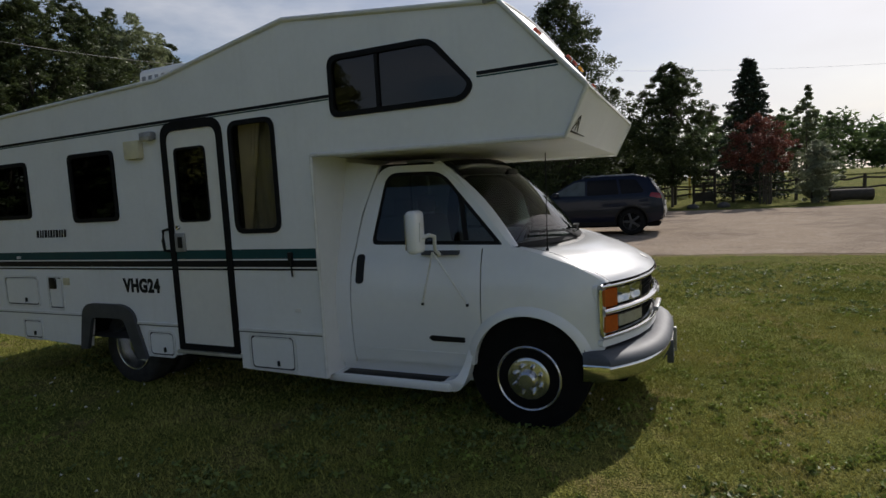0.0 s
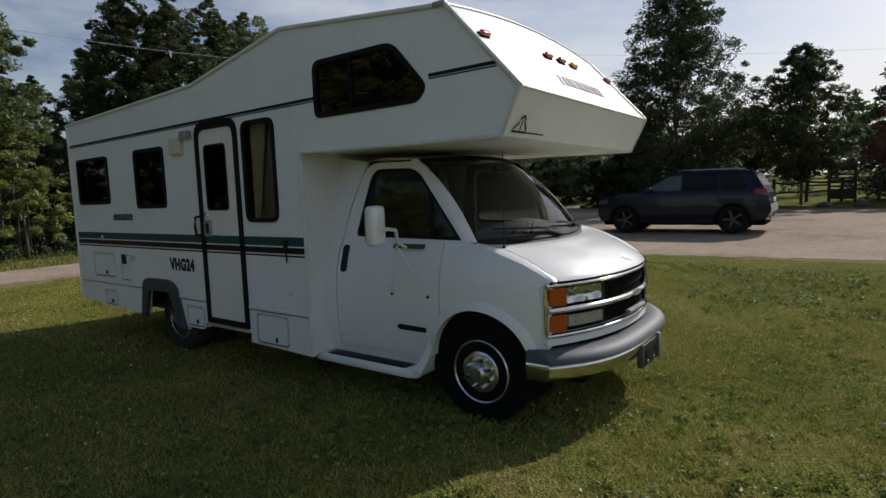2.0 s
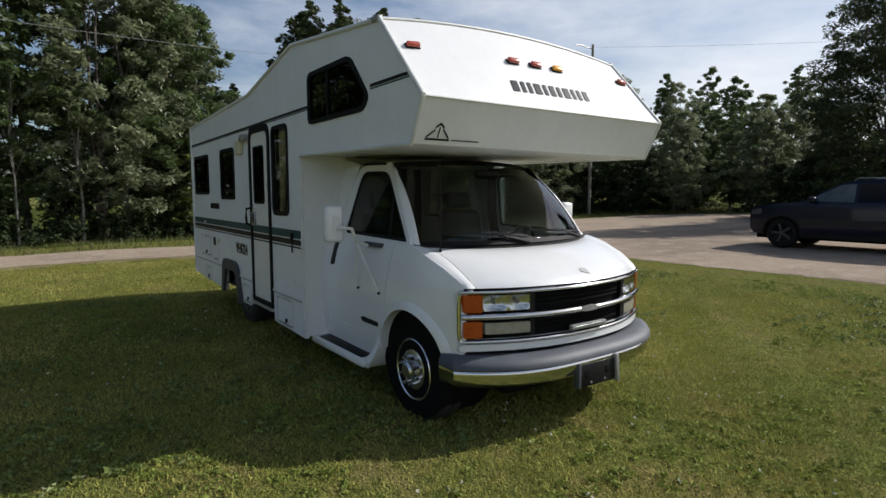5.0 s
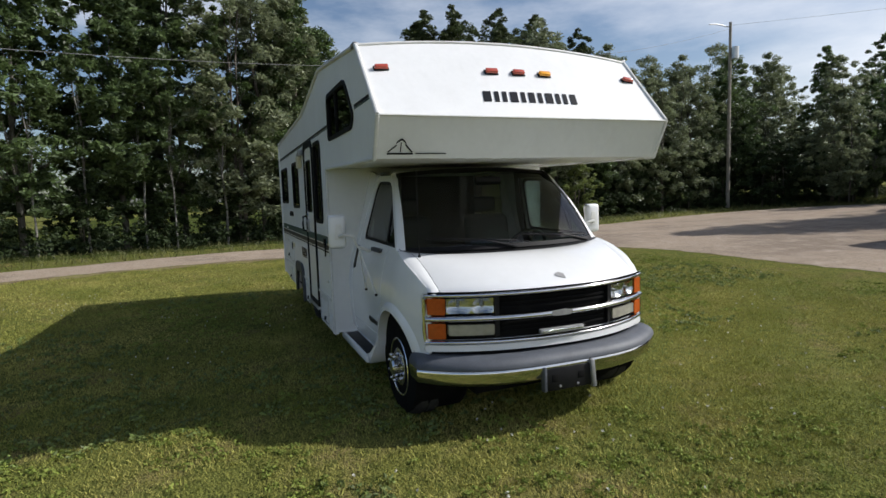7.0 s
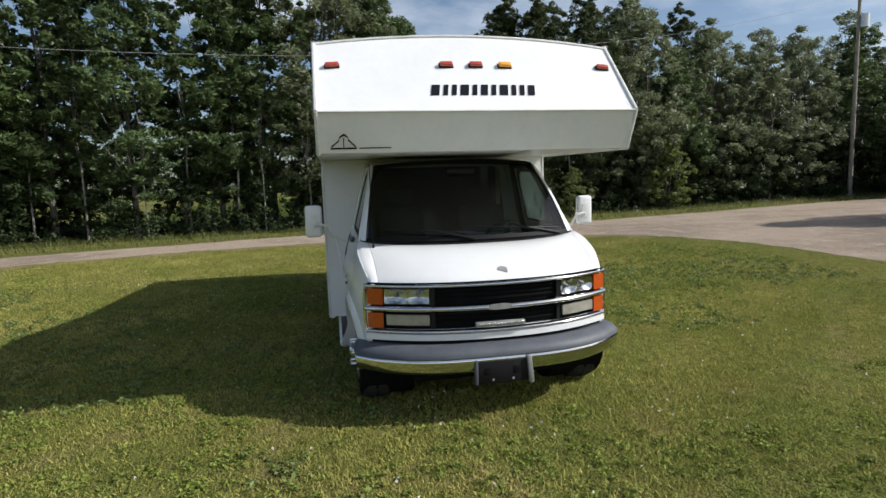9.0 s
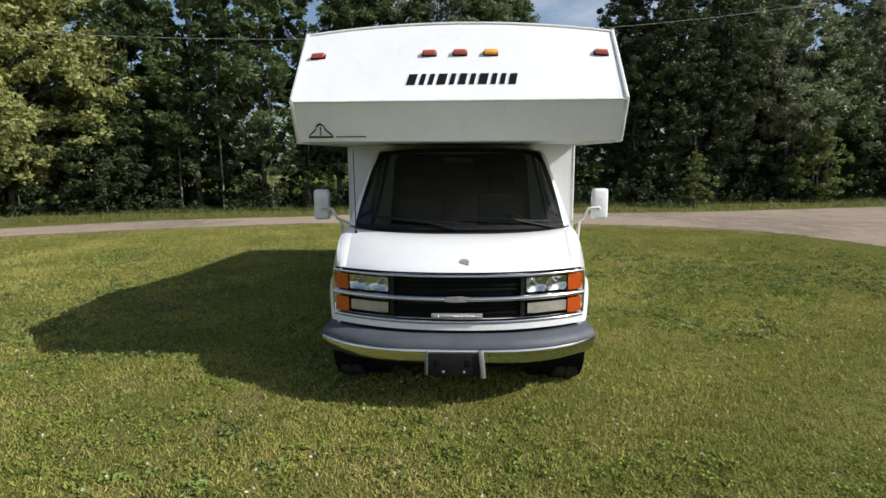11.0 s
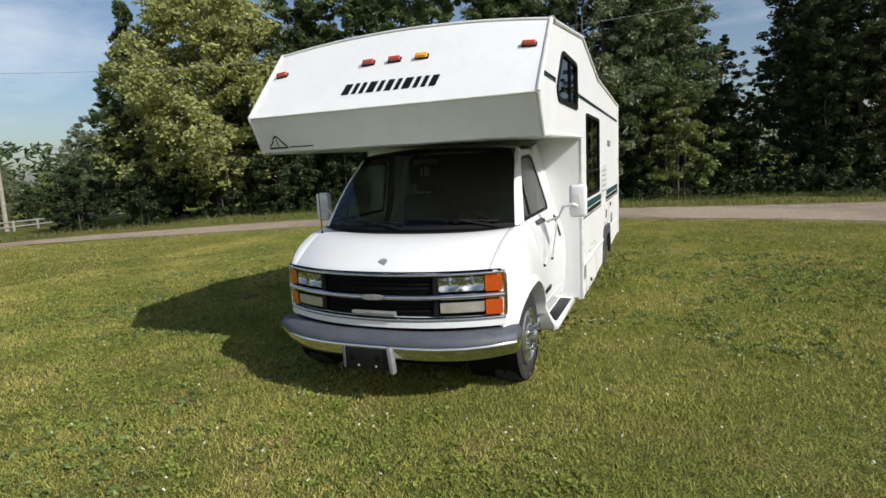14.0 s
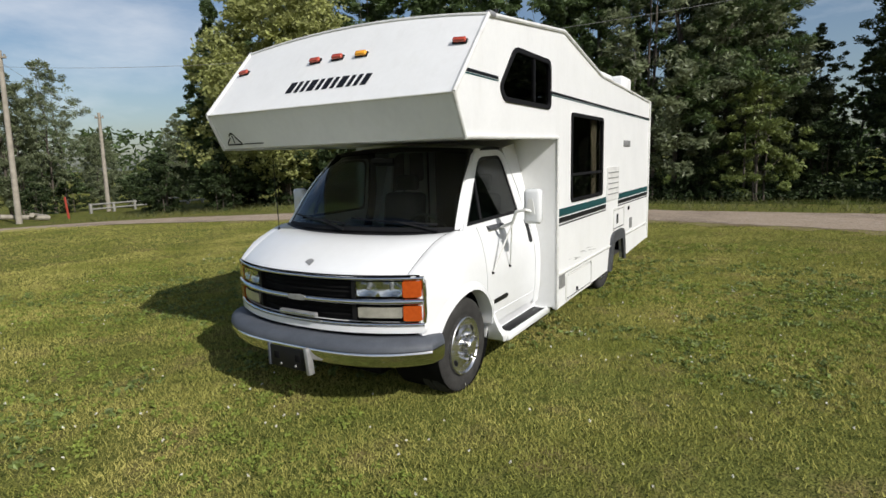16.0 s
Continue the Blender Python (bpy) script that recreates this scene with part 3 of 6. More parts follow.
part("hood_gap", tube(bmesh.new(), [(front_x(y) - 0.004, y, 0.960) for y in [lerp(-0.88, 0.88, i / 40) for i in range(41)]], 0.006, 6), M_DARK, rv)


# front end, laid on the curved face
def on_front(base=0.0, rake=0.0):
    return lambda u, v, w: Vector((front_x(u) + base + w - rake * (v - 0.8), u, v))


def front_part(name, outline, material, base, thick, parent, label="", holes=(), step=0.06):
    return part(name, plate(outline, list(holes), on_front(base), thick, step), material, parent, label)


face = front_part("front_panel", rounded([(-0.90, 0.555), (0.90, 0.555), (0.905, 0.955), (-0.905, 0.955)], 0.03), M_CAB, -0.06, 0.03, rv, "white front panel round the grille", holes=[rect(-0.86, 0.86, 0.635, 0.935, 0.02)])
front_part("lower_valance", rounded([(-0.905, 0.562), (0.905, 0.562), (0.905, 0.605), (-0.905, 0.605)], 0.015), M_CAB, -0.03, 0.03, rv)
front_part("gap_filler", rect(-0.88, 0.88, 0.46, 0.57, 0.01), M_BLACK, -0.075, 0.02, rv)
grille = part("grille", plate(rect(-0.89, 0.89, 0.61, 0.95, 0.01), [], on_front(-0.055), 0.01, 0.06), M_DARK, rv, "black grille with chrome bars")
for z0, z1, a in ((0.925, 0.956, 0.008), (0.760, 0.806, 0.024), (0.606, 0.636, 0.010)):
    cb = bmesh.new()
    rows = []
    for i in range(49):
        y = lerp(-0.905, 0.905, i / 48)
        row = []
        for j in range(9):
            q = math.pi * j / 8
            row.append(cb.verts.new((front_x(y) - 0.02 + (0.02 + a) * math.sin(q), y, (z0 + z1) / 2 + (z1 - z0) / 2 * math.cos(q))))
        rows.append(row)
    for A, B in zip(rows, rows[1:]):
        for j in range(8):
            cb.faces.new((A[j], A[j + 1], B[j + 1], B[j]))
    part("chrome_bar", cb, M_CHROME, grille, "chrome bar across the grille", 80)
for s in (R, L):
    part("chrome_end", tube(bmesh.new(), [(front_x(y) - 0.012, s * y, z) for y, z in ((0.880, 0.618), (0.897, 0.64), (0.902, 0.70), (0.902, 0.86), (0.897, 0.922), (0.880, 0.944))], 0.014, 10), M_CHROME, grille)
for k in range(3):
    z = 0.835 + 0.03 * k
    front_part("slat", rect(-0.42, 0.42, z, z + 0.012, 0.004, 2), M_DARK, -0.045, 0.016, grille, step=0.12)
    z = 0.672 + 0.03 * k
    front_part("slat", rect(-0.42, 0.42, z, z + 0.012, 0.004, 2), M_DARK, -0.045, 0.016, grille, step=0.12)
part("emblem_bar", plate(rounded([(-0.085, 0.772), (-0.03, 0.765), (0.07, 0.768), (0.085, 0.796), (0.03, 0.806), (-0.075, 0.80)], 0.006), [], on_front(0.012), 0.014), M_WORN, grille, "plain chrome emblem shape")
lb = part("light_bar", boxed(0.86, 0.893, -0.175, 0.175, 0.650, 0.684, 0.005), M_WORN, rv, "slim row of small clear lamps in a grey case")
for k in range(15):
    lens = bmesh.new()
    lathe(lens, [(0.0, 0.003), (0.006, 0.003), (0.009, 0.0)], 8, Matrix.Translation((0.893, -0.154 + 0.022 * k, 0.667)) @ Matrix.Rotation(radians(-90), 4, "Z"))
    part("lens", lens, M_LAMP, lb)
for s in (R, L):
    def q(a, b):
        return (min(s * a, s * b), max(s * a, s * b))
    a, b = q(0.475, 0.775)
    front_part("lamp_housing", rect(a - 0.006, b + 0.006, 0.809, 0.926, 0.012), M_BLACK, -0.05, 0.006, grille)

    def dish(u, v):
        y, z = lerp(0.478, 0.772, u), lerp(0.818, 0.919, v)
        r2 = min(min(((y - c) / h) ** 2 for c, h in ((0.545, 0.074), (0.697, 0.080))) + ((z - 0.868) / 0.056) ** 2, 1.0)
        return Vector((front_x(y) - 0.008 - 0.032 * (1 - r2), s * y, z))
    hl = part("headlight", grid_surface(bmesh.new(), dish, 30, 10), M_LAMP, rv, "clear rectangular headlight with two bowls", 50)
    front_part("lens", rect(a, b, 0.815, 0.922, 0.012), G_CLEAR, 0.0, 0.003, hl)
    for c in (0.545, 0.697):
        part("bulb", tube(bmesh.new(), [(front_x(c) - 0.04, s * c, 0.868), (front_x(c) - 0.016, s * c, 0.868)], [0.012, 0.008], 8), M_WORN, hl)
    a, b = q(0.475, 0.775)
    front_part("lower_lamp", rect(a + 0.012, b - 0.004, 0.670, 0.742, 0.010), M_FOG, -0.03, 0.03, rv, "milky ribbed running lamp")
    a, b = q(0.782, 0.886)
    front_part("turn_signal", rect(a, b, 0.812, 0.924, 0.010), M_AMBER, -0.03, 0.035, rv, "amber turn signal lens")
    front_part("turn_signal", rect(a, b, 0.648, 0.754, 0.010), M_AMBER, -0.03, 0.035, rv, "amber turn signal lens")
    a, b = q(0.44, 0.470)
    front_part("lamp_divider", rect(a, b, 0.65, 0.925, 0.004), M_BLACK, -0.045, 0.035, grille)


# bumper
def bump_x(y):
    return 0.985 - 0.33 * (abs(y) / 1.0) ** 3.2


def bumper_piece(prof, material, name, parent, label="", k=1.0):
    bm = bmesh.new()
    rows = []
    for i in range(41):
        t = lerp(-1, 1, i / 40)
        ang = t * math.pi / 2
        y = 0.99 * math.copysign(abs(math.sin(ang)) ** 0.62, ang)
        row = []
        for dx, z in prof:
            inset = 1 + dx * 0.55
            xx = bump_x(y) + dx
            row.append(bm.verts.new((xx, y * inset, z)))
        rows.append(row)
    for s in (-1, 1):
        row = []
        for dx, z in prof:
            row.append(bm.verts.new((0.50 + dx * 0.2, s * 0.99 * (1 + dx * 0.55), z)))
        rows.insert(0, row) if s < 0 else rows.append(row)
    for A, B in zip(rows, rows[1:]):
        for j in range(len(prof) - 1):
            bm.faces.new((A[j], A[j + 1], B[j + 1], B[j]))
    return part(name, bm, material, parent, label, 40)


bumper = bumper_piece([(-0.17, 0.532), (-0.12, 0.540), (-0.075, 0.538), (-0.04, 0.527), (-0.015, 0.508), (-0.002, 0.486), (0.0, 0.470), (-0.03, 0.462)], M_GREY, "bumper", rv, "chrome bumper with a faded grey plastic top")
bumper_piece([(-0.03, 0.466), (-0.012, 0.466), (-0.004, 0.455), (-0.004, 0.435), (-0.02, 0.38), (-0.05, 0.352), (-0.12, 0.345)], M_CHROME, "bumper_face", bumper, "chrome lower face")
plt = part("plate_holder", boxed(0.955, 0.988, -0.20, 0.165, 0.283, 0.44, 0.008), M_BLACK, rv, "empty black licence plate bracket")
part("bracket_arm", boxed(0.95, 0.994, -0.215, -0.193, 0.285, 0.452, 0.005), M_GREY, plt, "worn grey bracket edge")
arm = boxed(0.95, 1.004, 0.150, 0.185, 0.268, 0.462, 0.008)
for v in arm.verts:
    v.co.y += 0.10 * (0.40 - v.co.z)
part("bracket_arm", arm, M_WORN, plt, "worn grey bracket arm")
for y0 in (-0.13, 0.075):
    part("bracket_hole", boxed(0.986, 0.990, y0 - 0.025, y0 + 0.025, 0.345, 0.395, 0.002), M_DARK, plt)
for y0 in (-0.09, 0.05):
    part("bolt", lathe(bmesh.new(), [(0, 0.006), (0.008, 0.005), (0.010, 0)], 10, Matrix.Translation((0.988, y0, 0.31)) @ Matrix.Rotation(radians(-90), 4, "Z")), M_WORN, plt)


# wheels
def wheel(x, s, y_face, dually):
    turn = Matrix.Translation((x, s * y_face, WZ)) @ (Matrix() if s > 0 else Matrix.Rotation(math.pi, 4, "Z"))
    w = new("wheel")
    w.parent = rv
    w.matrix_world = turn
    tagged(w, "dual rear wheel with a deep chrome rim" if dually else "front wheel with a chrome cover and black tyre")
    ro = 0.364
    tyre = bmesh.new()
    tp = [(0.218, -0.20), (0.24, -0.215), (0.31, -0.225), (0.350, -0.21), (ro, -0.18), (ro, -0.125), (ro - 0.008, -0.12), (ro - 0.008, -0.11), (ro, -0.105), (ro, -0.05), (0.354, -0.018), (0.342, -0.006), (0.315, 0.004), (0.262, 0.003), (0.235, -0.008), (0.218, -0.02)]
    lathe(tyre, tp, 48)
    if dually:
        lathe(tyre, [(r, a - 0.27) for r, a in tp], 48)
    part("tyre", tyre, M_TYRE, w, "black rubber tyre")
    rim = bmesh.new()
    if dually:
        lathe(rim, [(0.222, -0.02), (0.218, -0.004), (0.208, -0.008), (0.200, -0.04), (0.178, -0.12), (0.125, -0.145), (0.09, -0.15), (0.09, -0.06), (0.07, -0.03), (0.0, -0.028)], 40)
    else:
        lathe(rim, [(0.222, -0.02), (0.219, 0.006), (0.212, 0.012), (0.204, 0.008), (0.198, -0.002), (0.176, -0.010), (0.152, -0.004), (0.136, 0.008), (0.120, 0.012), (0.076, 0.012), (0.066, 0.014), (0.062, 0.056), (0.046, 0.070), (0.0, 0.072)], 40)
    part("rim", rim, M_RIM, w, "bright metal wheel cover with vent holes")
    for k in range(8):
        a = 2 * math.pi * (k + 0.5) / 8
        rr, yy, hh = (0.095, 0.006, 0.062) if not dually else (0.108, -0.15, 0.05)
        part("wheel_nut", lathe(bmesh.new(), [(0.014, yy), (0.014, yy + hh * 0.7), (0.010, yy + hh), (0, yy + hh)], 8, Matrix.Translation((rr * math.cos(a), 0, rr * math.sin(a)))), M_CHROME, w)
    for k in range(4):
        a = 2 * math.pi * k / 4 + 0.9
        m = Matrix.Translation((0.162 * math.cos(a), -0.014 if not dually else -0.128, 0.162 * math.sin(a))) @ Matrix.Rotation(-a, 4, "Y")
        slot = bmesh.new()
        lathe(slot, [(0, 0.010), (0.024, 0.009), (0.029, 0.004), (0.030, -0.01)], 14, m @ Matrix.Diagonal((0.8, 1, 1.25, 1)) @ Matrix.Rotation(radians(-6 if not dually else 15), 4, "Z"))
        part("vent_hole", slot, M_BLACK, w)
    return w


for s in (R, L):
    wheel(FX, s, 0.945, False)
    wheel(RX, s, 0.99, True)
# underside
part("chassis", boxed(-5.3, 0.55, -0.42, 0.42, 0.28, 0.46, 0.02), M_DARK, rv)
part("front_axle", tube(bmesh.new(), [(FX, -0.75, 0.34), (FX, 0.75, 0.34)], 0.05), M_DARK, rv)
part("rear_axle", tube(bmesh.new(), [(RX, -0.9, 0.35), (RX, 0, 0.36), (RX, 0.9, 0.35)], [0.06, 0.13, 0.06]), M_DARK, rv)
part("fuel_tank", boxed(-2.9, -2.0, -0.95, -0.45, 0.27, 0.46, 0.03), M_DARK, rv)
part("cross_member", boxed(0.48, 0.72, -0.6, 0.6, 0.24, 0.32, 0.03), M_DARK, rv)
for s in (R, L):
    well = bmesh.new()
    lathe(well, [(0.0, 0.0), (0.40, 0.0), (0.40, 0.40)], 28, Matrix.Translation((FX, s * 0.55 if s > 0 else -0.95, 0.40)))
    part("wheel_well", well, M_DARK, rv)
    well = boxed(-4.0, -3.15, min(s * 0.55, s * 1.11), max(s * 0.55, s * 1.11), 0.46, 0.78)
    bmesh.ops.delete(well, geom=[f for f in well.faces if f.normal.z < -0.9 or f.normal.y * s > 0.9], context="FACES")
    part("rear_wheel_well", well, M_DARK, rv)

# interior of the cab
part("dashboard", grid_surface(bmesh.new(), lambda a, b: Vector((lerp(0.22 - 0.2 * abs(a * 2 - 1) ** 2.2, -0.18, b), lerp(-0.86, 0.86, a), 1.15 + 0.045 * math.sin(math.pi * b) - (0.25 if b > 0.95 else 0))), 16, 12), M_DASH, rv)
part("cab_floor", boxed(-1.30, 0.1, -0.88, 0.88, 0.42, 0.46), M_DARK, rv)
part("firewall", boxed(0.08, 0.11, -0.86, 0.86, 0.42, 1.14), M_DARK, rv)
swm = Matrix.Translation((-0.28, 0.40, 1.12)) @ Matrix.Rotation(radians(-60), 4, "Y")
sw = bmesh.new()
tube(sw, [swm @ Vector((0.185 * math.cos(a), 0.185 * math.sin(a), 0)) for a in [2 * math.pi * i / 28 for i in range(28)]], 0.014, 8, True)
for a in (0.2, 2.94, 4.7):
    tube(sw, [swm @ Vector((0.185 * math.cos(a), 0.185 * math.sin(a), 0)), swm @ Vector((0.03 * math.cos(a), 0.03 * math.sin(a), -0.03))], 0.014, 6)
tube(sw, [swm @ Vector((0, 0, -0.02)), (-0.1, 0.40, 1.0)], 0.03, 8)
part("steering_wheel", sw, M_SEAT, rv, "grey steering wheel")
for y0 in (-0.42, 0.42):
    seat = part("cab_seat", boxed(-1.05, -0.50, y0 - 0.25, y0 + 0.25, 0.62, 0.80, 0.06, 3), M_SEAT, rv, "grey cloth cab seat")
    b = boxed(-1.12, -0.98, y0 - 0.24, y0 + 0.24, 0.75, 1.40, 0.06, 3)
    for v in b.verts:
        v.co.x -= (v.co.z - 0.75) * 0.15
    part("backrest", b, M_SEAT, seat)
    part("headrest", boxed(-1.24, -1.14, y0 - 0.13, y0 + 0.13, 1.42, 1.58, 0.04, 3), M_SEAT, seat)
    part("seat_base", boxed(-1.0, -0.55, y0 - 0.2, y0 + 0.2, 0.46, 0.62), M_DARK, seat)
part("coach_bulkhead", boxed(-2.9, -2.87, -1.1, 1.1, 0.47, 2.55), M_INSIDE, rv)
part("rearview_mirror", boxed(-0.22, -0.19, -0.12, 0.12, 1.68, 1.75, 0.015), M_BLACK, ws)

# wipers, aerial
for y0, y1 in ((-0.72, -0.02), (0.02, 0.74)):
    wp = bmesh.new()
    n = 8
    tube(wp, [ws_pt(lerp(y1, y0, i / n) / 0.885, 0.05 + 0.056 * i / n, 0.022) for i in range(n + 1)], 0.008, 6)
    piv = ws_pt(y1 / 0.885, 0.0, 0.015)
    tube(wp, [piv, ws_pt(lerp(y1, y0, 0.45) / 0.885, 0.075, 0.03)], [0.013, 0.007], 6)
    part("wiper", wp, M_BLACK, rv, "black wiper at rest on the windscreen")
ant = part("aerial_base", lathe(bmesh.new(), [(0.0, 0.04), (0.008, 0.035), (0.018, 0.0)], 12, Matrix.Translation((0.255, -0.80, 1.145)) @ Matrix.Rotation(radians(90), 4, "X")), M_BLACK, rv, "thin whip aerial on the wing")
part("aerial", tube(bmesh.new(), [(0.255, -0.80, 1.165), (0.265, -0.805, 1.80)], [0.0042, 0.003], 6), M_BLACK, ant)

# towing mirrors
for s in (R, L):
    mm = bmesh.new()
    box(mm, -0.52, -0.44, min(s * 1.18, s * 1.325), max(s * 1.18, s * 1.325), 1.20, 1.475, 0.03, 3)
    mir = part("wing_mirror", mm, M_CAB, rv, "white towing mirror on a tubular bracket")
    part("mirror_glass", boxed(-0.526, -0.521, min(s * 1.195, s * 1.31), max(s * 1.195, s * 1.31), 1.225, 1.45, 0.0), M_CHROME, mir)
    part("mirror_clamp", plate(rounded([(1.205, 1.275), (1.285, 1.275), (1.265, 1.40), (1.225, 1.40)], 0.01), [], lambda u, v, w: Vector((-0.441 + w, s * u, v)), 0.006), M_TRIM, mir, "pale clamp on the back of the mirror")
    part("mirror_arm", tube(bmesh.new(), [(-0.44, s * 1.245, 1.30), (-0.40, s * 1.22, 1.315), (-0.40, s * 1.14, 1.30), (-0.42, s * 1.10, 1.21), (-0.44, s * 0.99, 1.165)], 0.013, 8), M_TRIM, mir)
    part("mirror_mount", plate(rect(-0.60, -0.32, 1.155, 1.185, 0.008), [], cab_side(s, 0.0), 0.025), M_ARCH, mir)
    for x1 in (-0.58, -0.25):
        part("brace", tube(bmesh.new(), [(-0.45, s * 1.08, 1.19), (x1, s * (side_y(x1, 0.83) + 0.01), 0.83)], 0.007, 6), M_TRIM, mir)
        part("brace_foot", boxed(x1 - 0.007, x1 + 0.007, min(s * 0.985, s * 1.015), max(s * 0.985, s * 1.015), 0.815, 0.835, 0.003), M_BLACK, mir)

# ---------- motorhome: fittings of the coach ----------
def wall_box(s, x0, x1, z0, z1, out, base=0.0, bevel=0.004):
    return boxed(x0, x1, min(s * (HW + base), s * (HW + out)), max(s * (HW + base), s * (HW + out)), z0, z1, bevel)


def wall_plate(s, outline, base, thick, holes=()):
    return plate(outline, list(holes), on_wall(s, base), thick)


def stripe(s, x0, x1, za, zb, material, tilt=0.0):
    part("stripe", wall_plate(s, [(x0, za + tilt * (x0 + 5.5)), (x1, za + tilt * (x1 + 5.5)), (x1, zb + tilt * (x1 + 5.5)), (x0, zb + tilt * (x0 + 5.5))], 0.0, 0.003), material, rv)


RUNS = {R: [(-5.51, -2.765), (-2.115, -1.33)], L: [(-5.51, -3.64), (-3.04, -1.33)]}
for s in (R, L):
    for x0, x1 in RUNS[s]:
        stripe(s, x0, x1, 1.162, 1.235, M_GREEN)
        stripe(s, x0, x1, 1.100, 1.150, M_INK)
        stripe(s, x0, x1, 1.074, 1.088, M_INK)
    for x0, x1 in ((-5.51, -1.125), (-0.05, 0.445)):
        stripe(s, x0, x1, 2.243, 2.265, M_INK, 0.005)
        stripe(s, x0, x1, 2.229, 2.238, M_GREEN, 0.005)

# entrance door
door_in = rounded([(-2.710, 0.465), (-2.170, 0.465), (-2.170, 2.185), (-2.710, 2.185)], [0.01, 0.01, 0.09, 0.09])
dw = rect(-2.640, -2.300, 1.46, 2.05, 0.05)
dw_in = rect(-2.625, -2.315, 1.475, 2.035, 0.04)
dframe = part("door_frame", wall_plate(R, rounded([(-2.765, 0.415), (-2.115, 0.415), (-2.115, 2.255), (-2.765, 2.255)], [0.01, 0.01, 0.14, 0.14]), -0.03, 0.045, [door_in]), M_RUBBER, rv, "black rubber-edged door surround")
edoor = part("entrance_door", wall_plate(R, door_in, -0.03, 0.032, [dw]), M_DOOR, rv, "cream-white entrance door with a tinted window")
part("door_window", wall_plate(R, dw, -0.02, 0.028, [dw_in]), M_RUBBER, edoor)
part("pane", wall_plate(R, dw_in, -0.012, 0.006), G_TINT, edoor, "dark tinted glass")
for za, zb, m in ((1.162, 1.235, M_GREEN), (1.100, 1.150, M_INK), (1.074, 1.088, M_INK)):
    part("stripe", wall_plate(R, rect(-2.708, -2.172, za, zb), 0.002, 0.003), m, edoor)
part("latch_plate", wall_box(R, -2.700, -2.595, 1.225, 1.375, 0.022, 0.0, 0.006), M_WORN, edoor, "grey paddle latch")
part("latch_recess", wall_box(R, -2.665, -2.615, 1.255, 1.345, 0.026, 0.01, 0.003), M_BLACK, edoor)
part("deadbolt", lathe(bmesh.new(), [(0, 0.02), (0.016, 0.016), (0.022, 0.0)], 14, Matrix.Translation((-2.665, -HW - 0.002, 1.42)) @ Matrix.Rotation(math.pi, 4, "Z")), M_CHROME, edoor)
part("grab_handle", tube(bmesh.new(), [(-2.775, -HW, 1.41), (-2.790, -HW - 0.045, 1.40), (-2.795, -HW - 0.05, 1.32), (-2.790, -HW - 0.045, 1.24), (-2.775, -HW, 1.23)], 0.013, 8), M_BLACK, rv, "black grab handle by the door")
part("door_sill", wall_box(R, -2.785, -2.105, 0.385, 0.41, 0.03, -0.02), M_ALU, rv, "bare metal door sill")
# curtains behind the tall window and on the other side
for s, xs, z0, z1 in ((R, (-2.02, -1.84), 1.37, 2.185), (R, (-1.67, -1.63), 1.90, 2.185), (L, (-2.81, -2.63), 1.29, 2.12)):
    c = bmesh.new()
    n = 24
    rows = []
    for j in range(9):
        v = j / 8
        wdt = lerp(0.32 if xs[0] > -2.1 else 0.8, 1.2, v)
        rows.append([c.verts.new((lerp(xs[0], xs[0] + (xs[1] - xs[0]) * wdt, i / n) if xs[0] < -1.8 else lerp(xs[1] - (xs[1] - xs[0]) * wdt, xs[1], i / n), s * (HW - 0.07 + 0.012 * math.sin(i * 1.6)), lerp(z0, z1, v))) for i in range(n + 1)])
    for A, B in zip(rows, rows[1:]):
        for i in range(n):
            c.faces.new((A[i], A[i + 1], B[i + 1], B[i]))
    part("curtain", c, M_CURTAIN, rv, "gathered beige curtain", 80)
veil = grid_surface(bmesh.new(), lambda a, b: Vector((lerp(-2.05, -1.62, a), -(HW - 0.10 + 0.012 * math.sin(a * 42)), lerp(1.37, 2.21, b))), 40, 3)
part("curtain", veil, M_VEIL, rv, "dull brown inner curtain", 80)
# lamps and boxes
pl = part("porch_lamp", wall_box(R, -2.955, -2.815, 2.135, 2.20, 0.055, 0.0, 0.012), M_WORN, rv, "small weathered porch lamp")
part("lens", wall_box(R, -2.94, -2.83, 2.125, 2.165, 0.065, 0.02, 0.008), M_FOG, pl)
part("outside_speaker", wall_box(R, -3.16, -2.975, 1.995, 2.145, 0.05, 0.0, 0.012), M_BEIGE, rv, "yellowed plastic box on the wall")
hook = part("awning_bracket", wall_box(R, -1.57, -1.535, 1.14, 1.21, 0.025, 0.0, 0.004), M_BLACK, rv, "dark strut bracket")
part("strut_foot", tube(bmesh.new(), [(-1.552, -HW - 0.012, 1.15), (-1.545, -HW - 0.014, 1.03)], 0.007, 6), M_BLACK, hook)
part("cable_cap", wall_box(R, -1.55, -1.49, 0.765, 0.795, 0.012), M_TRIM, rv)
part("cable_cap", wall_box(R, -4.19, -4.12, 0.93, 0.995, 0.02), M_BEIGE, rv)
part("side_marker", wall_box(R, -4.86, -4.82, 1.175, 1.20, 0.018), M_TRIM, rv)


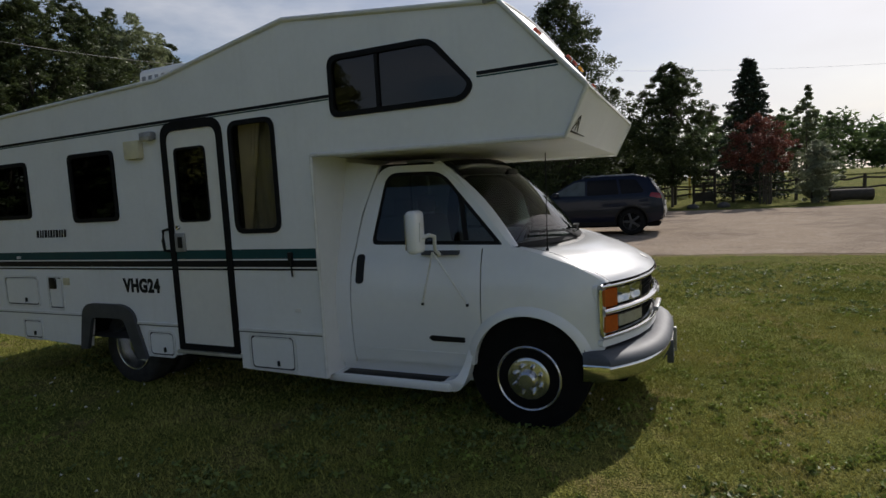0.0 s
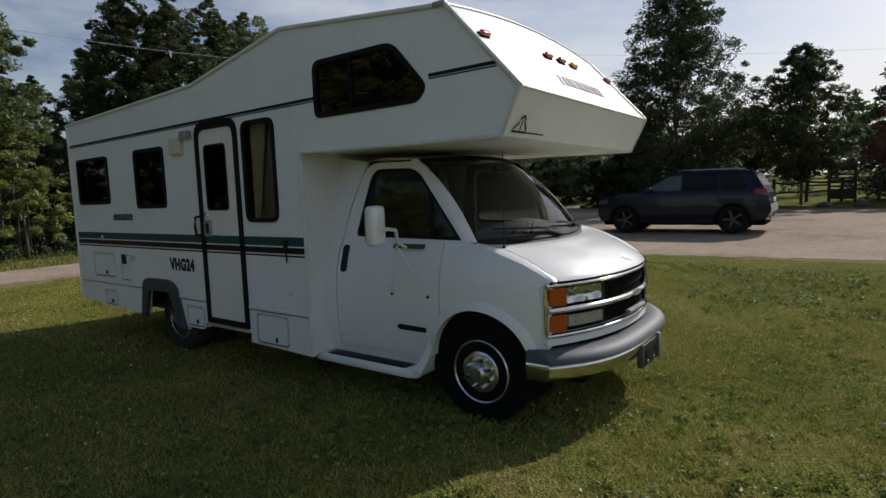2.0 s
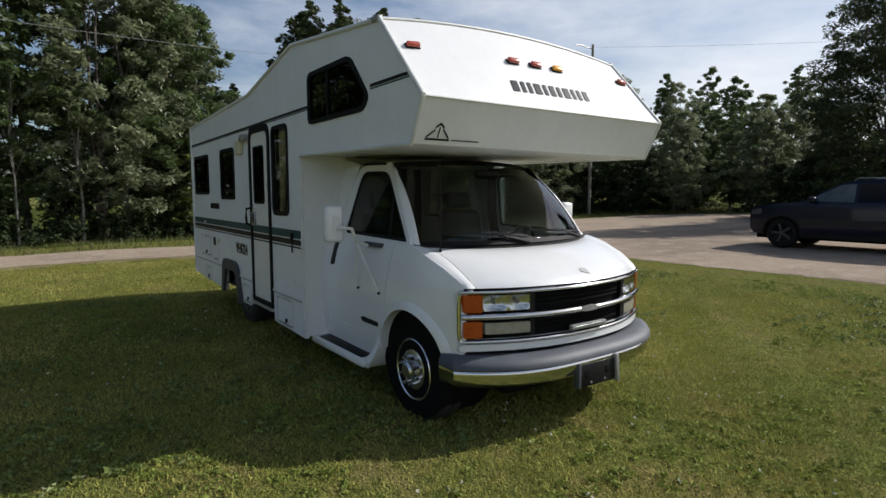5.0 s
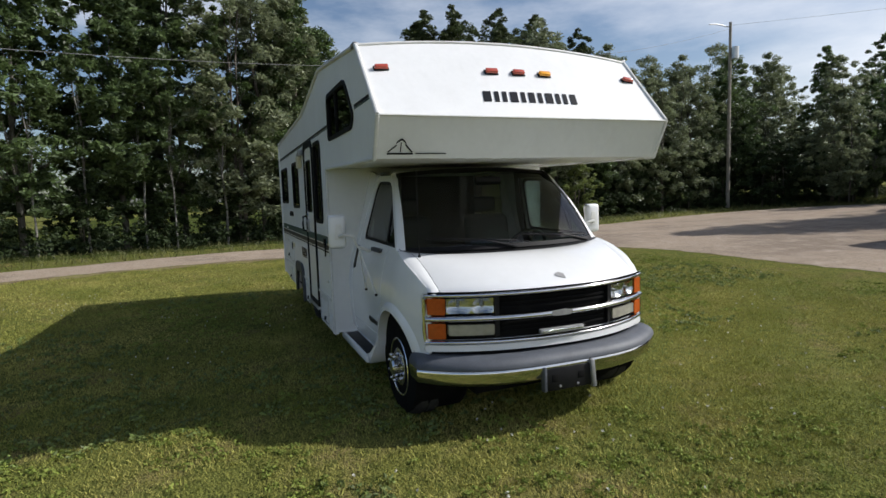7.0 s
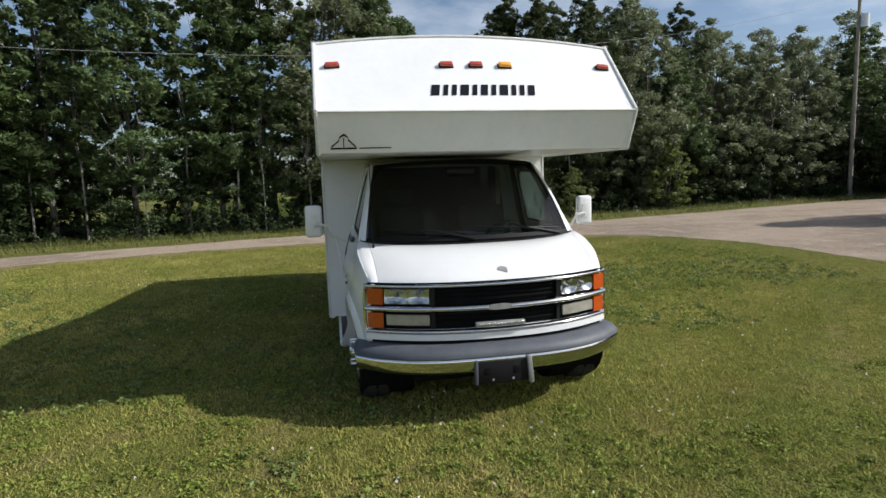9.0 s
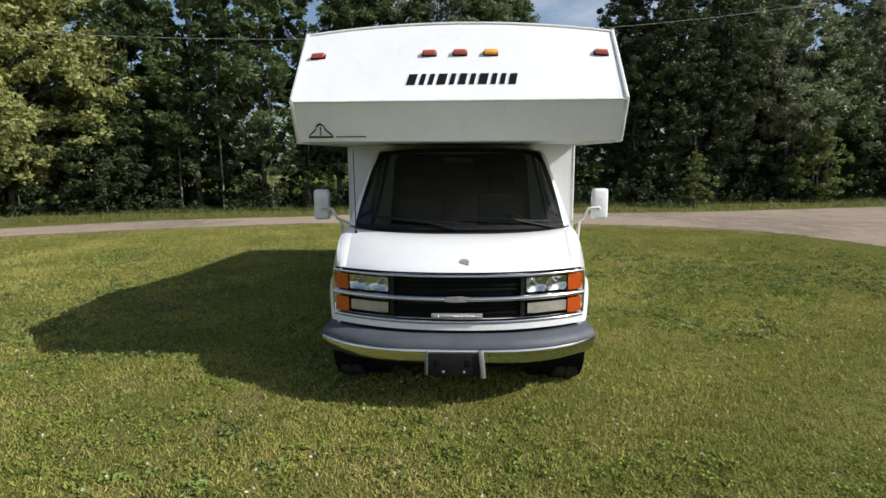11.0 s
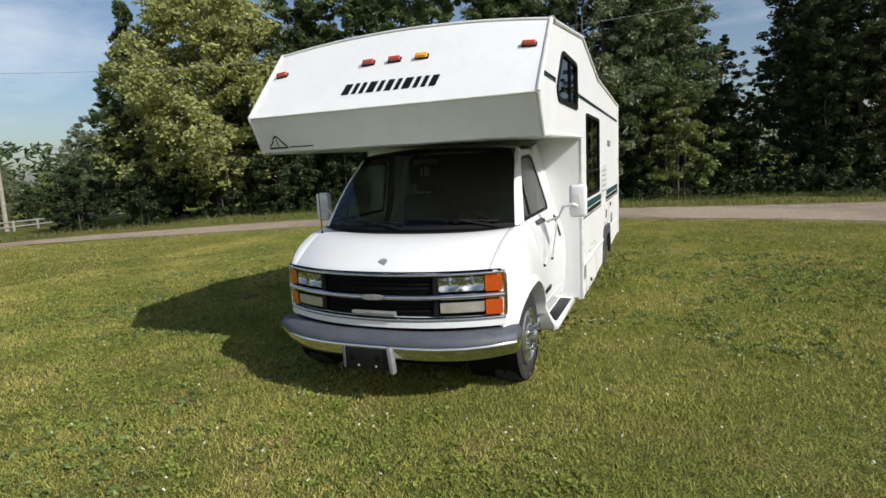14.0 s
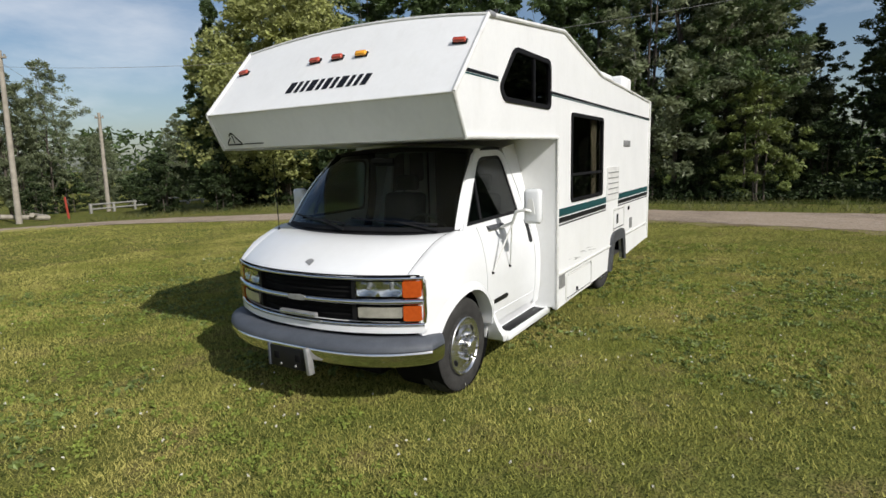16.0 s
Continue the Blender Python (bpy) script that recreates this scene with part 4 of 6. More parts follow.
def hatch(s, x0, x1, z0, z1, label, handle=True, r=0.05):
    o = part("hatch", wall_plate(s, rect(x0, x1, z0, z1, r), 0.0, 0.010, [rect(x0 + 0.018, x1 - 0.018, z0 + 0.018, z1 - 0.018, r * 0.8)]), M_TRIM, rv, label)
    part("hatch_seal", wall_plate(s, rect(x0 + 0.014, x1 - 0.014, z0 + 0.014, z1 - 0.014, r * 0.8), 0.0, 0.002), M_BLACK, o)
    part("hatch_door", wall_plate(s, rect(x0 + 0.030, x1 - 0.030, z0 + 0.030, z1 - 0.030, r * 0.7), 0.0, 0.007), M_COACH, o)
    part("hinge", wall_box(s, x0 + 0.06, x1 - 0.06, z1 - 0.036, z1 - 0.024, 0.013), M_TRIM, o)
    if handle:
        xm = lerp(x0, x1, 0.62)
        part("latch", tube(bmesh.new(), [(xm, s * (HW + 0.012), z0 + 0.085), (xm + 0.012, s * (HW + 0.022), z0 + 0.05)], 0.011, 7), M_BLACK, o)
    return o


hatch(R, -2.02, -1.57, 0.298, 0.588, "white storage hatch in the skirt")
hatch(R, -3.145, -2.825, 0.328, 0.558, "small white storage hatch behind the wheel")
hatch(R, -5.13, -4.585, 0.71, 1.012, "wide white storage hatch in the side")
hatch(R, -4.90, -4.60, 0.385, 0.59, "small white hatch in the rear skirt", r=0.035)
util = hatch(R, -4.45, -4.22, 0.69, 1.015, "narrow white service hatch", False, 0.02)
part("black_vent", wall_box(R, -4.415, -4.31, 0.89, 0.995, 0.014), M_BLACK, util)
hatch(L, -2.45, -1.56, 0.30, 0.585, "white storage hatch in the skirt")
hatch(L, -3.97, -3.40, 0.78, 1.06, "white water heater door", False, 0.02)
vent = part("fridge_vent", wall_plate(L, rect(-3.62, -3.06, 1.18, 1.58, 0.02), 0.0, 0.012), M_TRIM, rv, "white louvred refrigerator vent")
for k in range(5):
    part("louvre", wall_box(L, -3.58, -3.10, 1.25 + 0.065 * k, 1.262 + 0.065 * k, 0.018, 0.008, 0.002), M_WORN, vent)
part("small_vent", wall_box(L, -4.22, -3.87, 1.83, 1.91, 0.012), M_WORN, rv, "small grey exhaust vent")
part("side_vent", wall_plate(L, rect(-1.52, -1.36, 0.47, 0.60, 0.01), 0.0, 0.012), M_WORN, rv, "grey furnace vent")
part("water_inlet", wall_box(L, -3.62, -3.55, 0.86, 0.98, 0.016, 0.004), M_BLACK, rv)
part("water_inlet", wall_box(L, -4.42, -4.30, 0.72, 0.86, 0.016), M_WORN, rv)
part("water_inlet", wall_box(L, -4.25, -4.20, 0.98, 1.03, 0.016), M_BLACK, rv)
# rub rails
for s, x0, x1, z in ((R, -2.11, -1.32, 0.612), (R, -3.26, -2.775, 0.615), (R, -5.51, -3.96, 0.662), (L, -3.26, -1.32, 0.612), (L, -5.51, -3.96, 0.662)):
    part("rub_rail", wall_box(s, x0, x1, z - 0.012, z + 0.012, 0.014, 0.0, 0.005), M_TRIM, rv, "scuffed white rub rail")
    part("rail_seam", wall_box(s, x0, x1, z - 0.021, z - 0.014, 0.003, 0.0, 0.0), M_ARCH, rv, "dark grime line under the rail")
# rear wheel arches
for s in (R, L):
    outer = rounded([(-4.02, 0.345), (-3.99, 0.345), (-3.96, 0.345), (-3.925, 0.345), (-3.825, 0.645), (-3.41, 0.645), (-3.275, 0.30), (-3.155, 0.305), (-3.29, 0.715), (-3.41, 0.77), (-3.86, 0.77), (-3.945, 0.715)], [0.01, 0, 0, 0.01, 0.05, 0.05, 0.01, 0.01, 0.06, 0.06, 0.06, 0.06])
    part("wheel_arch", wall_plate(s, outer[:], 0.0, 0.032), M_ARCH, rv, "dark grey moulded wheel arch")


# scuffs along the driver's side
g = random.Random(19)
for k in range(14):
    x, z = g.uniform(-2.75, -1.75), 0.662 + abs(g.gauss(0, 0.035))
    w, h = g.uniform(0.06, 0.24), g.uniform(0.002, 0.006)
    part("scuff", wall_plate(L, [(x, z), (x + w * 0.6, z + h * 0.4 + 0.02 * w), (x + w, z + h + 0.05 * w), (x + w * 0.4, z + h * 1.3 + 0.02 * w)], 0.0, 0.0012), M_WORN if k % 3 else M_ARCH, rv, "grey scrape in the paint")


# lettering and emblems
def letters(text, size, f, material, name, squeeze=1.0, bold=0.0, label=""):
    cu = bpy.data.curves.new("letters", "FONT")
    cu.body, cu.size, cu.align_x, cu.offset, cu.space_character = text, size, "LEFT", bold, 1.1
    tmp = new("letters_tmp", cu)
    me = bpy.data.meshes.new_from_object(tmp.evaluated_get(bpy.context.evaluated_depsgraph_get()))
    bpy.data.objects.remove(tmp)
    bm = bmesh.new()
    bm.from_mesh(me)
    bpy.data.meshes.remove(me)
    ext = bmesh.ops.extrude_face_region(bm, geom=bm.faces[:], use_keep_orig=True)
    for g in ext["geom"]:
        if isinstance(g, bmesh.types.BMVert):
            g.co.z += 0.003
    for v in bm.verts:
        v.co = f(v.co.x * squeeze, v.co.y, v.co.z)
    return part(name, bm, material, rv, label)


letters("VHG24", 0.155, lambda u, v, w: Vector((-3.385 + u, -(HW + 0.001 + w), 0.885 + v)), M_INK, "model_lettering", 0.86, 0.008, "black model lettering")


def word_shapes(f, width, height, slant, name, label):
    """A brand word as a row of plain leaning bars, uneven in width."""
    holder, u = None, 0.0
    for k, wide in enumerate((0.6, 0.34, 0.34, 0.6, 0.34, 0.5, 0.34, 0.6, 0.34, 0.34, 0.5)):
        a = u * width / 7.6
        b = (u + wide) * width / 7.6
        u += wide + 0.28
        ob = part(name if holder is None else "word_bar", plate([(a, 0), (b, 0), (b + slant, height), (a + slant, height)], [], f, 0.003), M_INK, holder or rv, label if holder is None else "")
        holder = holder or ob


word_shapes(lambda u, v, w: Vector((-4.53 + u, -(HW + 0.001 + w), 1.372 + v)), 0.43, 0.07, 0.01, "side_word", "black word drawn as plain leaning bars")


def on_slope(y, d, lift):
    """A point on the sloping nose, d metres up from its lower edge."""
    k = d / 0.743
    c = 0.075 * k * (1 - (y / HW) ** 2)
    return Vector((lerp(0.598, 0.10, k) + 0.74 * lift, y, lerp(2.13, 2.68, k) + c + 0.67 * lift))


word_shapes(lambda u, v, w: on_slope(-0.365 + u, 0.142 + v, 0.003 + w), 0.77, 0.098, 0.02, "front_word", "black word drawn as plain leaning bars")
for y, d, m in ((-1.04, 0.465, M_RED), (-0.21, 0.43, M_RED), (0.015, 0.43, M_RED), (0.24, 0.43, M_YELLOW), (1.045, 0.468, M_RED)):
    b0 = bmesh.new()
    box(b0, -0.055, 0.055, -0.022, 0.022, 0.0, 0.012, 0.004)
    for v in b0.verts:
        v.co = on_slope(y + v.co.x, d + v.co.y, v.co.z)
    mk = part("marker_lamp", b0, M_BLACK, rv, "amber roof marker lamp" if m is M_YELLOW else "red-orange roof marker lamp")
    b1 = bmesh.new()
    box(b1, -0.048, 0.048, -0.018, 0.018, 0.008, 0.034, 0.009, 3)
    for v in b1.verts:
        v.co = on_slope(y + v.co.x, d + v.co.y, v.co.z)
    part("lens", b1, m, mk)


def on_lower(y, d, lift):
    k = d / 0.298
    return Vector((lerp(0.468, 0.598, k) + 0.9 * lift, y, lerp(1.862, 2.128, k) - 0.43 * lift))


logo = bmesh.new()
f = lambda u, v, w: on_lower(-1.08 + u, 0.03 + v, 0.002 + w)
plate([(0, 0), (0.18, 0), (0.18, 0.012), (0, 0.012)], [], f, 0.003, 0, logo)
plate([(0.0, 0.018), (0.06, 0.07), (0.064, 0.062), (0.012, 0.018)], [], f, 0.003, 0, logo)
plate([(0.18, 0.018), (0.125, 0.075), (0.118, 0.068), (0.165, 0.018)], [], f, 0.003, 0, logo)
plate(rounded([(0.055, 0.075), (0.095, 0.10), (0.13, 0.075), (0.12, 0.095), (0.095, 0.115), (0.065, 0.095)], 0.005), [], f, 0.003, 0, logo)
plate([(0.088, 0.018), (0.094, 0.018), (0.096, 0.085), (0.09, 0.085)], [], f, 0.003, 0, logo)
plate([(0.20, 0.003), (0.42, 0.003), (0.42, 0.010), (0.20, 0.010)], [], f, 0.003, 0, logo)
part("maker_emblem", logo, M_INK, rv, "small black mountain-like emblem")

# roof fittings
ac = boxed(-4.02, -3.26, -0.36, 0.36, 2.60, 2.985, 0.05, 3)
for v in ac.verts:
    if v.co.z > 2.8:
        v.co.x += 0.06 * (1 if v.co.x < -3.6 else -1)
acp = part("roof_air_conditioner", ac, M_COACH, rv, "white rooftop air conditioner shroud")
for k in range(7):
    part("grille_slot", boxed(-3.90 + 0.09 * k, -3.85 + 0.09 * k, -0.366, -0.33, 2.80, 2.91, 0.004), M_WORN, acp)
part("roof_vent", boxed(-5.35, -4.85, 0.48, 0.92, 2.58, 2.86, 0.05, 3), M_COACH, rv, "white roof vent cover")
part("roof_vent", boxed(-4.35, -3.75, 0.50, 0.90, 2.60, 2.80, 0.05, 3), M_COACH, rv, "white roof vent cover")
part("aerial_mount", tube(bmesh.new(), [(-0.9, 0.75, 2.83), (-0.9, 0.75, 2.98)], 0.018, 8), M_BLACK, rv, "short black roof aerial")
# unseen dark wall, added behind the tinted rear windows to keep the cabin dim
part("cabin_light_baffle", boxed(-4.2, -4.17, -1.1, 1.1, 0.47, 2.55), M_INSIDE, rv)

# ---------- parked SUV ----------
M_NAVY = mat("navy_metallic_paint", (0.004, 0.007, 0.020), 0.35, 0.0, var=0.1, scale=3, coat=0.25, spec=0.2)
# pale grey paints in the sky and sun that the rear glass reflects
M_SKY_GLASS = mat("sky_toned_glass", (0.30, 0.31, 0.32), 0.22, var=0.2, scale=5)
M_PALE_GLASS = mat("clear_side_glass", (0.055, 0.075, 0.078), 0.08, var=0.25, scale=4)

M_PRIVACY = mat("privacy_glass", (0.004, 0.004, 0.005), 0.06, var=0.1, scale=3, spec=0.2)
M_TAIL = mat("tail_lens", (0.20, 0.008, 0.008), 0.2, var=0.15, scale=20, coat=0.5)
M_NEW_TYRE = mat("clean_tyre_rubber", (0.014, 0.014, 0.014), 0.85, var=0.3, scale=9, spec=0.1)
M_ALLOY = mat("dark_alloy", (0.07, 0.07, 0.075), 0.4, 0.6, var=0.15, scale=10)
suv = thing("suv", "dark navy sport utility car parked on the gravel", "car")


def suv_half(z, x=0.0):
    h = sum(interp(z + d, [(0.30, 0.90), (0.55, 0.955), (0.80, 0.965), (1.15, 0.945), (1.72, 0.72), (1.80, 0.62)]) for d in (-0.09, -0.06, -0.03, 0, 0.03, 0.06, 0.09)) / 7
    if x > 1.7:
        h -= 0.16 * ((x - 1.7) / 0.7) ** 2
    if x < -1.9:
        h -= 0.10 * ((-1.9 - x) / 0.5) ** 2
    return h


def on_suv(s, base=0.0):
    return lambda u, v, w: Vector((u, s * (suv_half(v, u) + base + w), v))


FA, RA = 1.47, -1.445
hull = ([(-2.26, 0.42), (-1.89, 0.34)] + arc(RA, 0.40, 0.44, 188, -8) + [(-0.99, 0.29), (1.02, 0.29)] + arc(FA, 0.40, 0.44, 188, -8)
        + [(1.92, 0.33), (2.24, 0.36), (2.32, 0.50), (2.33, 0.78), (2.30, 0.98), (2.18, 1.07), (1.60, 1.15), (1.08, 1.20), (0.98, 1.22), (0.55, 1.48), (0.20, 1.67), (-0.10, 1.735), (-0.70, 1.76), (-1.50, 1.735), (-1.90, 1.68), (-2.16, 1.26), (-2.27, 1.10), (-2.32, 0.85), (-2.33, 0.60)])
body = plate(hull, [], lambda u, v, w: Vector((u, (2 * w - 1) * suv_half(v, u), v)), 1.0, 0.06)
part("body", body, M_NAVY, suv, "navy metallic body shell", 40)
for s in (-1, 1):
    for name, o in (("front_window", [(0.90, 1.23), (0.50, 1.46), (0.22, 1.61), (-0.10, 1.65), (-0.12, 1.20)]),
                    ("rear_window", [(-0.18, 1.20), (-0.17, 1.655), (-1.02, 1.65), (-1.10, 1.21)]),
                    ("quarter_window", [(-1.17, 1.21), (-1.09, 1.645), (-1.58, 1.61), (-1.80, 1.27), (-1.75, 1.225)])):
        part(name, plate(rounded(o, 0.04), [], on_suv(s, -0.01), 0.014, 0.12), M_PALE_GLASS if name == "front_window" else M_PRIVACY, suv, "clear side glass" if name == "front_window" else "dark privacy glass")
    part("sill_cladding", plate(rect(-0.98, 1.0, 0.285, 0.40, 0.02), [], on_suv(s, -0.01), 0.022, 0.2), M_BLACK, suv)
    for cx in (FA, RA):
        band = arc(cx, 0.40, 0.485, 185, -5, 18) + arc(cx, 0.40, 0.435, -5, 185, 18)
        part("arch_trim", plate(band, [], on_suv(s, -0.01), 0.02), M_BLACK, suv)
    for x0 in (0.02, -0.98):
        part("door_handle", plate(rect(x0, x0 + 0.2, 1.07, 1.10, 0.01), [], on_suv(s, 0.0), 0.025), M_NAVY, suv)
    for x0 in (0.98, -0.15, -1.13):
        part("door_seam", plate([(x0, 0.42), (x0 + 0.012, 0.42), (x0 + 0.012, 1.10), (x0, 1.10)], [], on_suv(s, -0.004), 0.006), M_BLACK, suv)
    mir = boxed(0.66, 0.84, min(s * 0.94, s * 1.10), max(s * 0.94, s * 1.10), 1.19, 1.33, 0.04, 3)
    part("door_mirror", mir, M_NAVY, suv)
    # added grey bar paints the bright highlight along the roof edge
    part("roof_rail", tube(bmesh.new(), [(0.0, s * 0.63, 1.73), (-0.1, s * 0.63, 1.79), (-1.5, s * 0.63, 1.78), (-1.62, s * 0.63, 1.72)], 0.011, 8), M_WORN, suv, "slim grey bar in place of the roof edge highlight")
    part("headlight", plate(rounded([(1.98, 0.88), (2.28, 0.85), (2.27, 0.97), (2.0, 1.03)], 0.03), [], on_suv(s, -0.015), 0.025, 0.1), M_ARCH, suv, "smoked headlight lens")
    part("tail_lamp", plate(rounded([(-2.29, 1.03), (-1.95, 1.10), (-1.99, 1.22), (-2.24, 1.19)], 0.03), [], on_suv(s, -0.02), 0.035, 0.1), M_TAIL, suv, "red wraparound tail lamp")
    part("exhaust", tube(bmesh.new(), [(-2.30, s * 0.6, 0.42), (-2.10, s * 0.6, 0.42)], 0.05, 12), M_CHROME, suv)
    for cx in (FA, RA):
        m = Matrix.Translation((cx, s * 0.90, 0.385)) @ (Matrix() if s > 0 else Matrix.Rotation(math.pi, 4, "Z"))
        wh = new("wheel")
        wh.parent = suv
        wh.matrix_world = m
        tagged(wh, "dark alloy wheel with a wide black tyre")
        part("tyre", lathe(bmesh.new(), [(0.27, -0.24), (0.35, -0.25), (0.385, -0.22), (0.385, -0.02), (0.355, 0.012), (0.30, 0.014), (0.265, 0.0)], 36), M_NEW_TYRE, wh)
        rim = lathe(bmesh.new(), [(0.268, 0.0), (0.262, 0.008), (0.25, 0.004), (0.245, -0.06), (0.0, -0.07)], 32)
        part("rim", rim, M_BLACK, wh)
        for k in range(5):
            sp = boxed(0.03, 0.255, -0.03, 0.006, -0.030, 0.030, 0.008)
            bmesh.ops.rotate(sp, verts=sp.verts, cent=(0, 0, 0), matrix=Matrix.Rotation(2 * math.pi * k / 5, 3, "Y"))
            part("spoke", sp, M_ALLOY, wh)
        part("hub_cap", lathe(bmesh.new(), [(0, 0.012), (0.045, 0.008), (0.055, -0.01)], 16), M_ALLOY, wh)
def on_end(pts, wy, name, material, off, label=""):
    """A strip across the car along a piece of its outline."""
    bm = bmesh.new()
    rows = [[bm.verts.new((x + off[0], lerp(-1, 1, j / 10) * wy(z, x), z + off[1])) for j in range(11)] for x, z in pts]
    for A, B in zip(rows, rows[1:]):
        for j in range(10):
            bm.faces.new((A[j], A[j + 1], B[j + 1], B[j]))
    return part(name, bm, material, suv, label)


on_end([(0.99, 1.22), (0.55, 1.48), (0.22, 1.66)], lambda z, x: suv_half(z) - 0.07, "windscreen", M_PRIVACY, (0.012, 0.012), "dark windscreen")
on_end([(-1.92, 1.65), (-2.15, 1.28)], lambda z, x: suv_half(z) - 0.06, "rear_glass", M_SKY_GLASS, (-0.012, 0.006), "rear window with reflected sky put into its pale colour")
on_end([(-1.84, 1.73), (-2.03, 1.71), (-2.05, 1.68)], lambda z, x: 0.62, "spoiler", M_NAVY, (0, 0.02))
# pale metal instead of navy: sun glare on the bumper, put into its colour
on_end([(-2.325, 0.80), (-2.35, 0.66), (-2.34, 0.50)], lambda z, x: 0.88, "rear_bumper", M_ALU, (-0.012, 0))
on_end([(-2.36, 0.58), (-2.36, 0.52)], lambda z, x: 0.80, "bumper_trim", M_CHROME, (-0.012, 0), "bright bumper trim")
part("licence_plate", boxed(-2.355, -2.33, -0.26, 0.26, 0.84, 0.96, 0.004), M_TRIM, suv, "pale licence plate without writing")
part("front_grille", boxed(2.29, 2.345, -0.55, 0.55, 0.80, 0.95, 0.02), M_BLACK, suv)
for cx in (FA, RA):
    part("wheel_well", boxed(cx - 0.46, cx + 0.46, -0.86, 0.86, 0.36, 0.86), M_DARK, suv)
part("underbody", boxed(-2.2, 2.2, -0.7, 0.7, 0.22, 0.40, 0.03), M_DARK, suv)
suv.matrix_world = pose(-2.0, 13.8, gz(-2.0, 13.8) + 0.02, 0, 0, 180.5)

# ---------- trees ----------
M_BARK = mat("bark", (0.09, 0.075, 0.06), 0.9, var=0.35, scale=5, bump=0.6, bscale=25)
M_BIRCH = mat("pale_bark", (0.13, 0.12, 0.10), 0.85, var=0.4, scale=4, bump=0.3, bscale=25)
M_LEAF = mat("leaf_green", (0.088, 0.130, 0.045), 0.5, var=0.35, scale=0.7, island=0.45, trans=0.42)
# light green leaf, raised further to carry the sunshine on the tree
M_LEAF_SUNLIT = mat("leaf_sunlit_green", (0.34, 0.36, 0.128), 0.55, var=0.3, scale=0.6, island=0.35, trans=0.45)
M_LEAF_GREY = mat("leaf_grey_green", (0.190, 0.220, 0.118), 0.45, var=0.3, scale=0.7, island=0.35, trans=0.42)
# leaf green darkened: the shade below the trees is put into its colour
M_LEAF_SHADED = mat("leaf_shaded_green", (0.034, 0.052, 0.018), 0.6, var=0.35, scale=0.9, island=0.45, trans=0.18, spec=0.25)
# darker leaf copy for trees seen from their shaded, backlit side
M_LEAF_HALF_SHADE = mat("leaf_half_shade_green", (0.058, 0.078, 0.028), 0.5, var=0.35, scale=0.8, island=0.5, trans=0.34, spec=0.35)
M_LEAF_MID = mat("leaf_fresh_green", (0.185, 0.225, 0.066), 0.55, var=0.3, scale=0.7, island=0.35, trans=0.40)
M_NEEDLE = mat("needle_green", (0.024, 0.042, 0.020), 0.7, var=0.3, scale=1, island=0.3, trans=0.1)
M_LEAF_RED = mat("leaf_dark_red", (0.150, 0.052, 0.034), 0.55, var=0.4, scale=1, island=0.35, trans=0.42)


def leaves(centres, radii, per, size, seed, flat=0.7, folded=True):
    """Small folded leaves round clump centres, as one mesh."""
    g = np.random.default_rng(seed)
    C = np.repeat(np.asarray(centres), per, axis=0)
    Rr = np.repeat(np.asarray(radii), per)
    n = len(C)
    d = g.normal(size=(n, 3))
    d /= np.linalg.norm(d, axis=1)[:, None]
    d[:, 2] *= flat
    P = C + d * (Rr * g.random(n) ** 0.45)[:, None]
    a = g.normal(size=(n, 3))
    a[:, 2] *= 0.6
    a /= np.linalg.norm(a, axis=1)[:, None]
    b = np.cross(a, g.normal(size=(n, 3)))
    b /= np.linalg.norm(b, axis=1)[:, None]
    sz = size * (0.6 + 0.8 * g.random(n))[:, None]
    c = np.cross(a, b) * sz * 0.18
    if folded:
        V = np.stack([P - a * sz * 0.5, P + b * sz * 0.32 + c, P + a * sz * 0.5, P - b * sz * 0.32 + c], 1).reshape(-1, 3)
        i = np.arange(n) * 4
        F = np.concatenate([np.stack([i, i + 1, i + 2], 1), np.stack([i, i + 2, i + 3], 1)])
    else:
        V = np.stack([P - a * sz * 0.62, P + b * sz * 0.27 + a * sz * 0.05, P + a * sz * 0.5 - b * sz * 0.16], 1).reshape(-1, 3)
        F = np.arange(n * 3).reshape(-1, 3)
    me = bpy.data.meshes.new("crown")
    me.from_pydata(V.tolist(), [], F.tolist())
    return me


